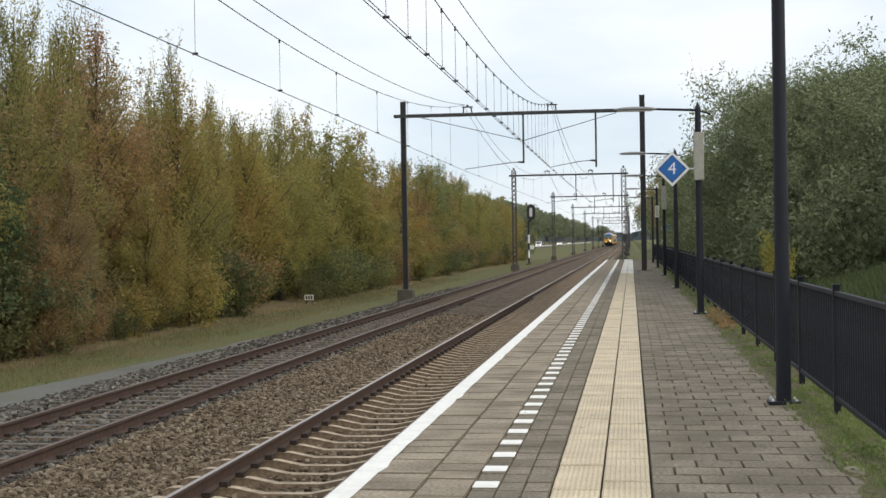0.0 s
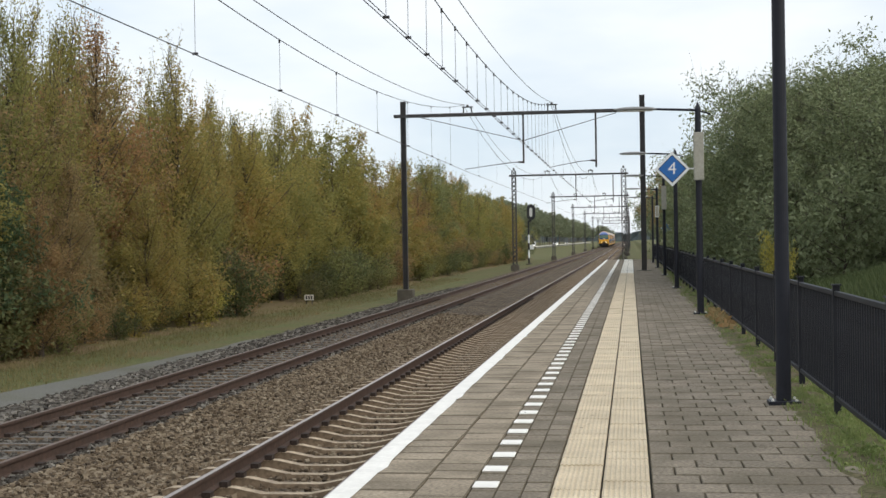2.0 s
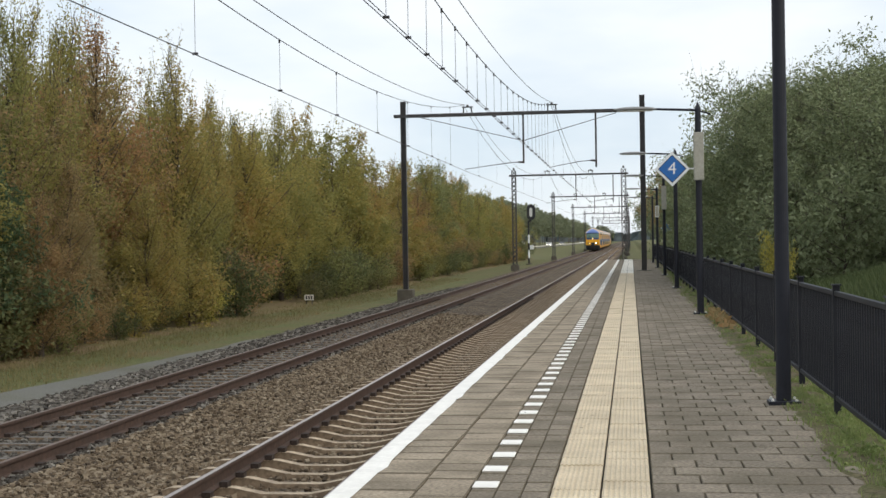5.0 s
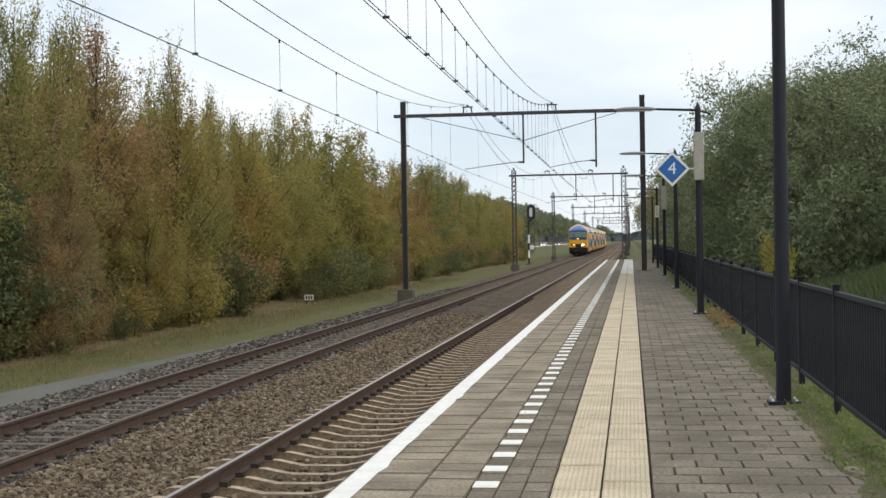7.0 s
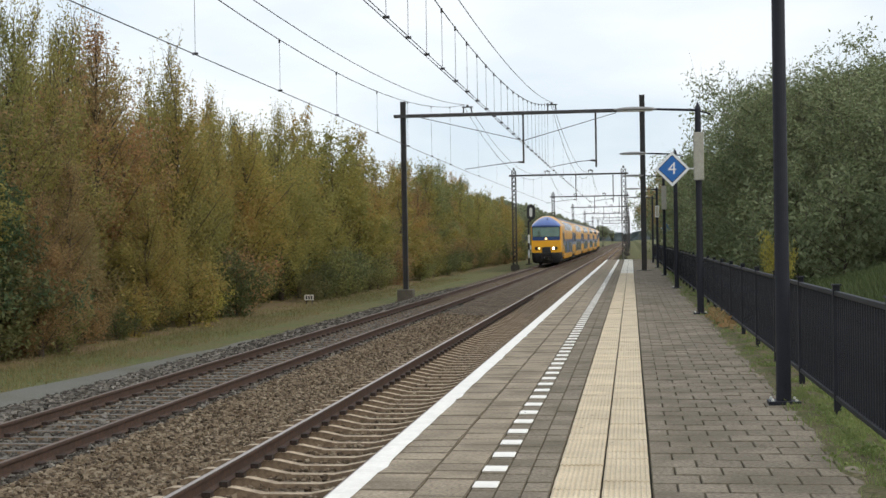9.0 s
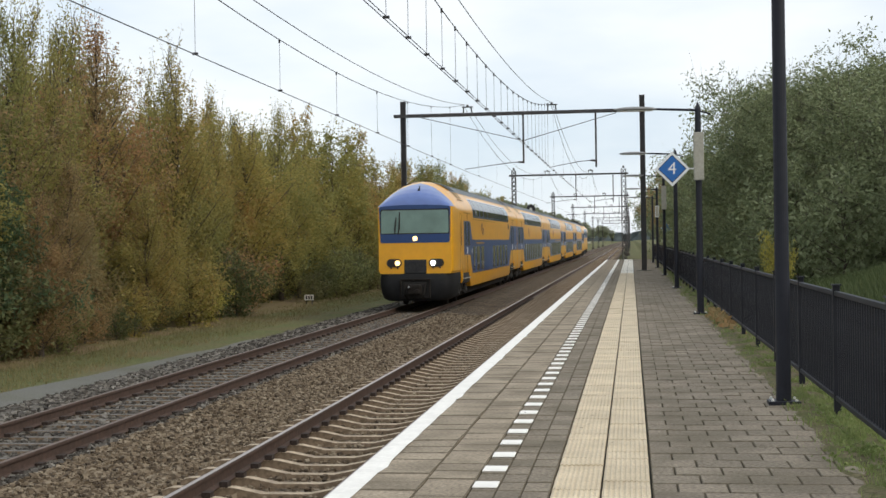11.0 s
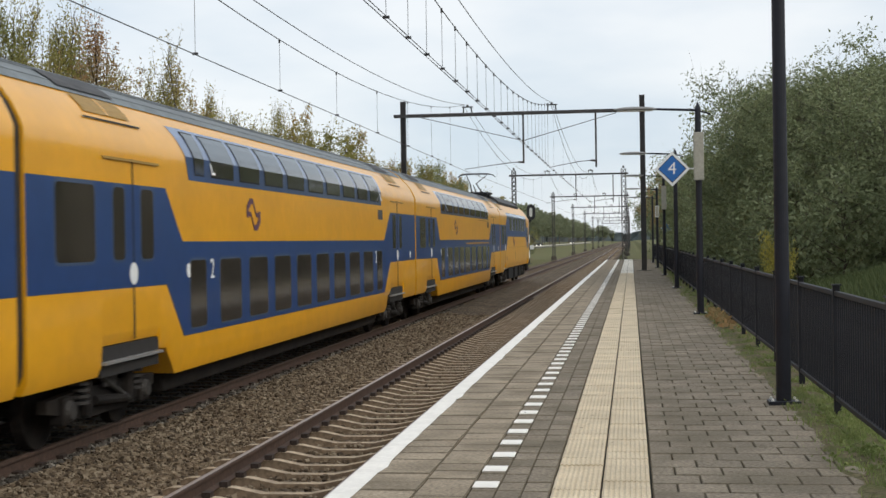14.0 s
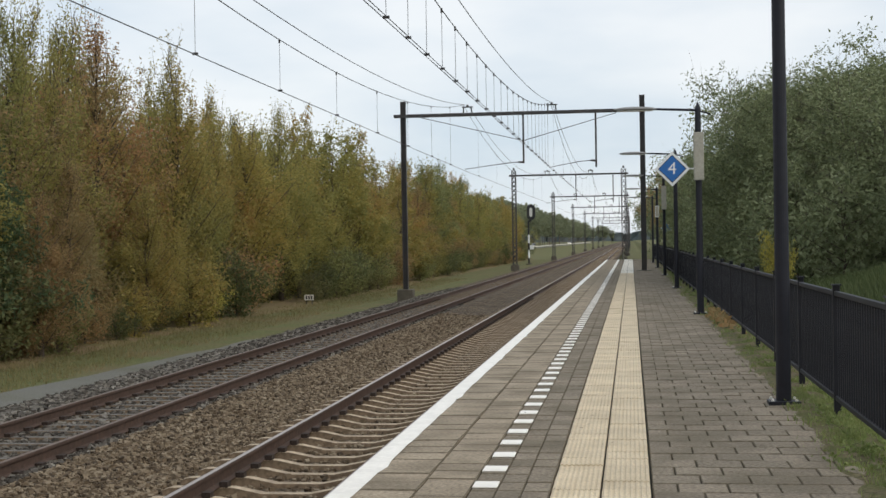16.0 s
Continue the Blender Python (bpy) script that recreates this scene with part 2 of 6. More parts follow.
    shield=mat("windscreen", (0.15, 0.235, 0.20), 0.08, grain=0.2, grain_scale=1.2),
    headlight=mat("headlight_on", (1.0, 0.93, 0.74), 0.3, emit=14),
    headlight_warm=mat("marker_light_on", (1.0, 0.64, 0.22), 0.3, emit=3),
    logo=mat("logo_purple", (0.09, 0.035, 0.085), 0.45),
    asphalt=mat("asphalt", (0.06, 0.06, 0.06), 0.9, grain=0.2, grain_scale=5, stain=0.3),
    carwhite=mat("white_car_paint", (0.8, 0.8, 0.8), 0.25),
    cardark=mat("dark_car_paint", (0.05, 0.055, 0.06), 0.25),
    tyre=mat("tyre_rubber", (0.02, 0.02, 0.02), 0.8),
    litter=mat("leaf_litter_soil", (0.20, 0.148, 0.088), 0.95, grain=0.5, grain_scale=16, stain=0.7, stain_scale=0.9, stain_color=(0.15, 0.15, 0.06), bump=0.8, bump_scale=25, specular=0.1, world_wide=True),
    win_frame=mat("window_frame_blue_grey", (0.045, 0.075, 0.14), 0.45, grain=0.1),
    wellgrey=mat("dusty_bogie_grey", (0.03, 0.027, 0.024), 0.7, grain=0.3, grain_scale=8),
    rubble=mat("bare_sand", (0.25, 0.215, 0.155), 0.95, grain=0.3, grain_scale=20, bump=0.5),
    # horizon woods: the blue-grey of the haze is put into the colour
    far=mat("far_woods", (0.10, 0.12, 0.125), 0.95, grain=0.3, grain_scale=0.12, stain=0.4, stain_scale=0.03, stain_color=(0.075, 0.085, 0.07), specular=0.0),
)
M.update(
    autumn=leaf_mat("autumn_leaves", [(0.137, 0.158, 0.068), (0.226, 0.221, 0.082), (0.315, 0.278, 0.090), (0.399, 0.315, 0.099), (0.420, 0.247, 0.093), (0.442, 0.174, 0.077)], 0.26, 0.44, 0.5),
    birch=leaf_mat("birch_leaves", [(0.142, 0.174, 0.071), (0.242, 0.247, 0.084), (0.331, 0.299, 0.093), (0.442, 0.356, 0.104), (0.420, 0.263, 0.104)], 0.28, 0.42, 0.5),
    rusty=leaf_mat("russet_leaves", [(0.187, 0.178, 0.090), (0.300, 0.239, 0.113), (0.396, 0.259, 0.124), (0.450, 0.194, 0.095)], 0.28, 0.42, 0.5),
    olive=leaf_mat("olive_leaves", [(0.147, 0.174, 0.082), (0.205, 0.226, 0.099), (0.268, 0.274, 0.106), (0.337, 0.310, 0.117)], 0.26, 0.4, 0.5),
    pine=leaf_mat("pine_needles", [(0.065, 0.10, 0.05), (0.095, 0.14, 0.065), (0.13, 0.175, 0.08)], 0.2, 0.2, 0.35),
    willow=leaf_mat("willow_leaves", [(0.097, 0.120, 0.059), (0.159, 0.189, 0.094), (0.230, 0.260, 0.134), (0.336, 0.363, 0.207)], 0.12, 0.28, 0.32, 0.9),
    shrub=leaf_mat("shrub_leaves", [(0.075, 0.095, 0.045), (0.12, 0.14, 0.058), (0.175, 0.175, 0.072), (0.25, 0.19, 0.08)], 0.3, 0.3, 0.45),
    golden=leaf_mat("golden_leaves", [(0.22, 0.22, 0.05), (0.36, 0.32, 0.07), (0.46, 0.40, 0.10)], 0.1, 0.2),
    blades=leaf_mat("grass_blades", [(0.129, 0.178, 0.057), (0.196, 0.254, 0.083), (0.269, 0.313, 0.116), (0.347, 0.324, 0.165)], 0.1, 0.4, 0.35, 0.8),
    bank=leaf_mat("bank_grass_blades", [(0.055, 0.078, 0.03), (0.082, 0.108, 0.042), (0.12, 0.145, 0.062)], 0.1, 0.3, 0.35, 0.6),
    dry=leaf_mat("dry_grass_blades", [(0.14, 0.155, 0.06), (0.20, 0.185, 0.08), (0.255, 0.205, 0.105), (0.30, 0.225, 0.125)], 0.1, 0.5, 0.35, 0.5),
    # roadside crowns: distance haze is mixed into the green, making it paler
    fargreen_hazed=leaf_mat("haze_paled_far_leaves", [(0.18, 0.21, 0.135), (0.235, 0.26, 0.16), (0.30, 0.305, 0.185)], 0.3, 0.2, 0.5),
)


# ---- mesh helpers ----
def part(name, bm, material, parent=None, label=""):
    """Link a bmesh as one mesh object, under a thing or a part if given."""
    me = bpy.data.meshes.new(name)
    bm.to_mesh(me)
    bm.free()
    return link(name, me, material, parent, label)


def link(name, me, material, parent=None, label="", m=None):
    if material and not me.materials:
        me.materials.append(material)
    ob = new(name, me)
    if material and me.materials[0] != material:
        ob.material_slots[0].link = "OBJECT"
        ob.material_slots[0].material = material
    if parent:
        ob.parent = parent
    if m is not None:
        ob.matrix_basis = m
    if label:
        ob["label"] = label
    return ob


def pydata(name, verts, faces):
    me = bpy.data.meshes.new(name)
    me.from_pydata([tuple(v) for v in verts], [], faces)
    me.update()
    return me


def box(bm, x0, x1, y0, y1, z0, z1, bevel=0.0):
    c = bmesh.ops.create_cube(bm, size=1.0)["verts"]
    bmesh.ops.scale(bm, verts=c, vec=(x1 - x0, y1 - y0, z1 - z0))
    bmesh.ops.translate(bm, verts=c, vec=((x0 + x1) / 2, (y0 + y1) / 2, (z0 + z1) / 2))
    if bevel:
        edges = list({e for v in c for e in v.link_edges})
        bmesh.ops.bevel(bm, geom=edges, offset=bevel, segments=2, affect="EDGES", profile=0.5)
    return bm


def rod(bm, a, b, r0, r1=None, seg=8):
    """A tapered round bar from a to b."""
    a, b = Vector(a), Vector(b)
    r1 = r0 if r1 is None else r1
    d = b - a
    m = Matrix.Translation((a + b) / 2) @ d.to_track_quat("Z", "Y").to_matrix().to_4x4()
    bmesh.ops.create_cone(bm, cap_ends=True, segments=seg, radius1=r0, radius2=max(r1, 1e-4), depth=d.length, matrix=m)
    return bm


def extrude_xy(bm, points, z0, z1):
    """A flat outline of (x, y) given thickness in z."""
    lo = [bm.verts.new((x, y, z0)) for x, y in points]
    hi = [bm.verts.new((x, y, z1)) for x, y in points]
    bm.faces.new(hi)
    bm.faces.new(lo[::-1])
    n = len(points)
    for i in range(n):
        bm.faces.new((lo[i], lo[(i + 1) % n], hi[(i + 1) % n], hi[i]))
    return bm


def plate(bm, points, x0, x1):
    """A flat outline of (y, z) given thickness in x, from x0 to x1."""
    a = [bm.verts.new((x0, y, z)) for y, z in points]
    b = [bm.verts.new((x1, y, z)) for y, z in points]
    bm.faces.new(a)
    bm.faces.new(b[::-1])
    n = len(points)
    for i in range(n):
        bm.faces.new((a[(i + 1) % n], a[i], b[i], b[(i + 1) % n]))
    bmesh.ops.recalc_face_normals(bm, faces=bm.faces)
    return bm


def run(bm, profile, y0, y1):
    """A closed (x, z) profile run along y."""
    a = [bm.verts.new((x, y0, z)) for x, z in profile]
    b = [bm.verts.new((x, y1, z)) for x, z in profile]
    n = len(profile)
    for i in range(n):
        bm.faces.new((a[i], a[(i + 1) % n], b[(i + 1) % n], b[i]))
    bm.faces.new(a[::-1])
    bm.faces.new(b)
    bmesh.ops.recalc_face_normals(bm, faces=bm.faces)
    return bm


def thing(name, label, category, group="", m=None):
    ob = new(name)
    ob.empty_display_size = 0.2
    if m is not None:
        ob.matrix_basis = m
    return tagged(ob, label, category, group)


def letter(text, size, material, parent, m, name="number"):
    """A character of the built-in font as a thin mesh."""
    cu = bpy.data.curves.new(name, "FONT")
    cu.body, cu.size, cu.extrude = text, size, 0.002
    cu.align_x, cu.align_y = "CENTER", "CENTER"
    tmp = new("lettering", cu)
    me = bpy.data.meshes.new_from_object(tmp.evaluated_get(bpy.context.evaluated_depsgraph_get()))
    bpy.data.objects.remove(tmp)
    me.materials.clear()
    return link(name, me, material, parent, m=m)


# ---- the large structure ----
RAIL = -0.818           # top of the rails below the platform
T1, T2 = -3.57, -7.62   # centre lines of the two tracks
EDGE = -1.83            # platform edge
PLAT_END = 104.0


def ground_height(x, y):
    z = -1.34
    if x > -1.2:
        z = -0.12 if y < PLAT_END else -0.85
    if x > 2.0:
        z = -0.12 + 0.12 * min(1, (x - 2.0) / 2)
        z += 1.75 * math.exp(-(((x - 7.6) / 3.6) ** 2 + ((y - 20) / 13.0) ** 2))
    if x < -20:
        z = -1.34 + 0.6 * min(1, (-20 - x) / 5)
    if -20 < x < -11 and y < 400:
        z += 0.05 * noise.noise(Vector((x * 0.6, y * 0.35, 0)))
    return z


def build_ground():
    xs = [-2500, -900, -400, -200, -100, -60, -40, -30, -25, -22] + [-20 + 0.75 * i for i in range(13)] + [-10.4, -6, -1.3, -1.15, 1.3, 2.0] + \
         [2.6 + 0.8 * i for i in range(16)] + [18, 24, 40, 80, 200, 500, 2500]
    ys = [-300, -100, -40, -10] + [2 * i for i in range(60)] + [125, 135, 150, 170, 200, 240, 300, 400, 550, 800, 1200, 2000, 4000]
    v = [(x, y, ground_height(x, y)) for y in ys for x in xs]
    n = len(xs)
    f = [(j * n + i, j * n + i + 1, (j + 1) * n + i + 1, (j + 1) * n + i) for j in range(len(ys) - 1) for i in range(n - 1)]
    ob = link("ground", pydata("ground", v, f), M["grass"])
    ob.data.polygons.foreach_set("use_smooth", [True] * len(f))
    tagged(ob, "rough autumn grass and bare soil beside the railway", "ground", kind="structure")


def strip(name, material, outline, label, category, y0=-40, y1=1400, parts=60, wobble=0.0, taper=0.0):
    """An open (x, z) outline run along the line as a bed."""
    ys = [y0 + (y1 - y0) * (i / parts) ** 1.8 for i in range(parts + 1)]
    n = len(outline)
    v = []
    for y in ys:
        for k, (x, z) in enumerate(outline):
            e = wobble * noise.noise(Vector((k * 3.1, y * 0.25, 2.0))) if 0 < k else wobble * 2 * noise.noise(Vector((9, y * 0.3, 0)))
            shift = taper * min(1.0, max(0.0, (y - 26) / 40)) if k < 2 else 0
            v.append((x + shift + (e if k in (0,) else 0), y, z + (e * 0.3 if 0 < k < n - 1 else 0)))
    f = [(j * n + i, j * n + i + 1, (j + 1) * n + i + 1, (j + 1) * n + i) for j in range(parts) for i in range(n - 1)]
    ob = link(name, pydata(name, v, f), material)
    return tagged(ob, label, category, kind="structure")


build_ground()


def side_bed(name, material, label, category, edges, y0, y1, steps, lift):
    """A thin sheet on the ground between two edges that wander along the line."""
    v, f, n = [], [], 7
    for j in range(steps + 1):
        y = y0 + (y1 - y0) * (j / steps) ** 1.5
        a, b = edges(y)
        a += 0.22 * noise.noise(Vector((y * 0.5, 3, 1))) + 0.10 * noise.noise(Vector((y * 1.9, 7, 1)))
        b += 0.16 * noise.noise(Vector((y * 0.6, 11, 1))) + 0.08 * noise.noise(Vector((y * 2.3, 5, 1)))
        for i in range(n):
            x = a + (b - a) * i / (n - 1)
            v.append((x, y, ground_height(x, y) + (lift if 0 < i < n - 1 else -0.03)))
    f = [(j * n + i, j * n + i + 1, (j + 1) * n + i + 1, (j + 1) * n + i) for j in range(steps) for i in range(n - 1)]
    return tagged(link(name, pydata(name, v, f), material), label, category, kind="structure")


def path_edges(y):
    u = min(1.0, max(0.0, (y - 22) / 26))
    return -12.75 + 2.15 * u, -10.3


side_bed("gravel_path", M["path"], "grey fine gravel service path along the track", "path", path_edges, -40, 120, 150, 0.06)
side_bed("litter_bed", M["litter"], "brown fallen leaves and bare soil at the foot of the trees", "ground", lambda y: (-19.0, -14.5), 20, 215, 150, 0.05)
BED = [(-10.85, -1.33), (-9.8, -1.05), (-9.1, -0.99), (-8.5, -1.0), (-8.38, -1.035), (-6.87, -1.035), (-6.74, -1.0), (-6.15, -1.0), (-5.75, -1.06), (-5.4, -1.07), (-5.05, -1.05), (-4.97, -1.06), (-4.85, -1.085), (-4.5, -1.09), (-2.2, -1.09), (-1.72, -1.09)]
strip("ballast_bed", M["ballast"], BED, "brown-grey crushed stone ballast under both tracks", "ballast", parts=160, wobble=0.05)


def bed_height(x):
    for (a, za), (b, zb) in zip(BED, BED[1:]):
        if a <= x <= b:
            return za + (zb - za) * (x - a) / (b - a)
    return -1.3


def scatter_stones(name, material, n, x0, x1, y0, y1, size, label, skip=()):
    """Loose stones, each a rough eight-cornered lump lying on the bed."""
    rng = np.random.default_rng(len(name) + n)
    x = rng.uniform(x0, x1, n)
    y = y0 + (y1 - y0) * rng.uniform(0, 1, n) ** 1.5
    keep = np.ones(n, bool)
    for a, b in skip:
        keep &= ~((x > a) & (x < b))
    x, y = x[keep], y[keep]
    n = len(x)
    z = np.array([bed_height(a) for a in x]) + rng.uniform(-0.012, 0.014, n)
    corners = np.array([(i, j, k) for k in (-1, 1) for j in (-1, 1) for i in (-1, 1)], float)
    s = rng.uniform(0.55, 1.25, (n, 1, 1)) * size
    c = corners[None] * rng.uniform(0.35, 0.75, (n, 8, 3)) * s
    a, b = rng.uniform(0, 6.28, n), rng.uniform(-0.7, 0.7, n)
    ca, sa, cb, sb = np.cos(a)[:, None], np.sin(a)[:, None], np.cos(b)[:, None], np.sin(b)[:, None]
    px, py, pz = c[..., 0], c[..., 1] * cb - c[..., 2] * sb, c[..., 1] * sb + c[..., 2] * cb
    v = np.stack([px * ca - py * sa + x[:, None], px * sa + py * ca + y[:, None], pz + z[:, None]], -1).reshape(-1, 3)
    quad = np.array([(4, 5, 7, 6), (0, 1, 5, 4), (1, 3, 7, 5), (3, 2, 6, 7), (2, 0, 4, 6)])
    f = (quad[None] + 8 * np.arange(n)[:, None, None]).reshape(-1, 4)
    me = bpy.data.meshes.new(name)
    me.from_pydata(v.tolist(), [], f.tolist())
    ob = link(name, me, material)
    return tagged(ob, label, "ballast", kind="stuff")


scatter_stones("ballast_stones", M["stones"], 24000, -6.6, -4.93, 10, 48, 0.040, "brown crushed stones lying between the two tracks")
scatter_stones("ballast_stones", M["stones"], 5200, -4.2, -1.75, 9.5, 36, 0.042, "brown crushed stones lying in the platform track")
scatter_stones("ballast_stones", M["stones_grey"], 13000, -11.0, -8.5, 17, 75, 0.062, "grey crushed stones on the shoulder of the through track")
scatter_stones("ballast_stones", M["stones_grey"], 9500, -8.4, -6.6, 14, 55, 0.050, "small grey crushed stones between the through rails")


# ---- tracks ----
RAIL_PROFILE = [(-0.036, 0), (0.036, 0), (0.038, -0.02), (0.034, -0.04), (0.009, -0.052), (0.009, -0.14), (0.062, -0.158), (0.062, -0.17),
                (-0.062, -0.17), (-0.062, -0.158), (-0.009, -0.14), (-0.009, -0.052), (-0.034, -0.04), (-0.038, -0.02)]


def sleeper_mesh(flat=False):
    """A concrete sleeper: high under the rails, dipping in the middle, with a raised front lip."""
    xs = [-1.30, -1.22, -0.95, -0.55, -0.25, 0.25, 0.55, 0.95, 1.22, 1.30]
    tops = [-0.20, -0.175, -0.170, -0.172, -0.232, -0.232, -0.172, -0.170, -0.175, -0.20]
    if flat:
        tops = [-0.175] + [-0.162] * 8 + [-0.175]
    half = [0.13] * 10
    v, f = [], []
    for x, t, h in zip(xs, tops, half):
        v += [(x, -h, -0.36), (x, -h + 0.05, t - 0.03), (x, -h + 0.062, t), (x, h - 0.062, t), (x, h - 0.05, t - 0.03), (x, h, -0.36)]
    for i in range(len(xs) - 1):
        for k in range(5):
            a = i * 6 + k
            f.append((a, a + 6, a + 7, a + 1))
    f.append((0, 1, 2, 3, 4, 5))
    e = 6 * (len(xs) - 1)
    f.append((e + 5, e + 4, e + 3, e + 2, e + 1, e))
    return v, f


def build_track(cx, label, sleeper_material, top, near, sink):
    root = thing("railway_track", label, "railway track", m=pose(cx, 0, RAIL))
    tagged(root, kind="structure")
    for side in (-0.7525, 0.7525):
        r = part("rail", run(bmesh.new(), [(x + side, z) for x, z in RAIL_PROFILE], -40, 1400), M["rail"], root, "rusty brown steel rail")
        bm = bmesh.new()
        run(bm, [(side - 0.03, -0.004), (side + 0.03, -0.004), (side + 0.022, 0.003), (side - 0.022, 0.003)], -40, 1400)
        part("running_surface", bm, top, r, "worn bright running surface")
    v, f = sleeper_mesh(sink < 0)
    me = pydata("sleeper", v, f)
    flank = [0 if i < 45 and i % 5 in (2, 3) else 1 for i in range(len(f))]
    y, count = -10.0, 0
    rest_v, rest_f = [], []
    clip_bm = bmesh.new()
    while y < 420:
        if y > 6 and count < near + 27:
            link("sleeper", me, sleeper_material, root, m=pose(0, y, sink))
        else:
            k = len(rest_v)
            rest_v += [(a, b + y, c + sink) for a, b, c in v]
            rest_f += [tuple(i + k for i in q) for q in f]
        if y < 60:
            for side in (-0.7525, 0.7525):
                for o in (-0.1, 0.1):
                    box(clip_bm, side + o - 0.045, side + o + 0.045, y - 0.06, y + 0.06, -0.18 + sink, -0.115 + sink)
        y += 0.6
        count += 1
    rest = link("far_sleepers", pydata("far_sleepers", rest_v, rest_f), sleeper_material, root)
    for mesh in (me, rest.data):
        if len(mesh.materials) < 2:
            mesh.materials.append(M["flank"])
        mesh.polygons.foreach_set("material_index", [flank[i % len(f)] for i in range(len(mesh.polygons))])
    tagged(rest, kind="stuff")
    tagged(part("rail_clips", clip_bm, M["clip"], root), kind="stuff")
    return root


build_track(T1, "platform track with worn bright rails on pale concrete sleepers", M["sleeper"], M["railtop"], 150, 0.0)
build_track(T2, "through track with rusty rails sunk in grey ballast", M["wood"], M["railtop_dull"], 100, -0.012)


# ---- platform ----
def tile_mesh(name, w, d, h=0.06, c=0.006):
    x, y = w / 2, d / 2
    v = [(-x, -y, -h), (x, -y, -h), (x, y, -h), (-x, y, -h), (-x, -y, -c), (x, -y, -c), (x, y, -c), (-x, y, -c),
         (-x + c, -y + c, 0), (x - c, -y + c, 0), (x - c, y - c, 0), (-x + c, y - c, 0)]
    f = [(0, 1, 5, 4), (1, 2, 6, 5), (2, 3, 7, 6), (3, 0, 4, 7), (4, 5, 9, 8), (5, 6, 10, 9), (6, 7, 11, 10), (7, 4, 8, 11), (8, 9, 10, 11)]
    return v, f


def dirty_edges(me):
    """The worn edges of flat tiles hold dirt; nine faces a tile, four of them the edge."""
    me.materials.append(M["edge_dirt"])
    me.polygons.foreach_set("material_index", [1 if 4 <= i % 9 <= 7 else 0 for i in range(len(me.polygons))])


def rib_mesh(w, d, ribs=9, h=0.06):
    """A tactile tile with ribs along the platform."""
    x, y, pts = w / 2, d / 2, []
    step = w / ribs
    pts.append((-x, -0.006))
    for i in range(ribs):
        a = -x + i * step
        pts += [(a + step * 0.18, -0.006), (a + step * 0.32, 0.0), (a + step * 0.68, 0.0), (a + step * 0.82, -0.006)]
    pts.append((x, -0.006))
    v = [(p, -y, q) for p, q in pts] + [(p, y, q) for p, q in pts] + [(-x, -y, -h), (x, -y, -h), (x, y, -h), (-x, y, -h)]
    n = len(pts)
    f = [(i, i + 1, n + i + 1, n + i) for i in range(n - 1)]
    b = 2 * n
    f += [(0, n, b + 3, b), (n - 1, b + 1, b + 2, 2 * n - 1), (b, b + 1, *range(n - 1, -1, -1)), (b + 3, *range(n, 2 * n), b + 2)]
    return v, f


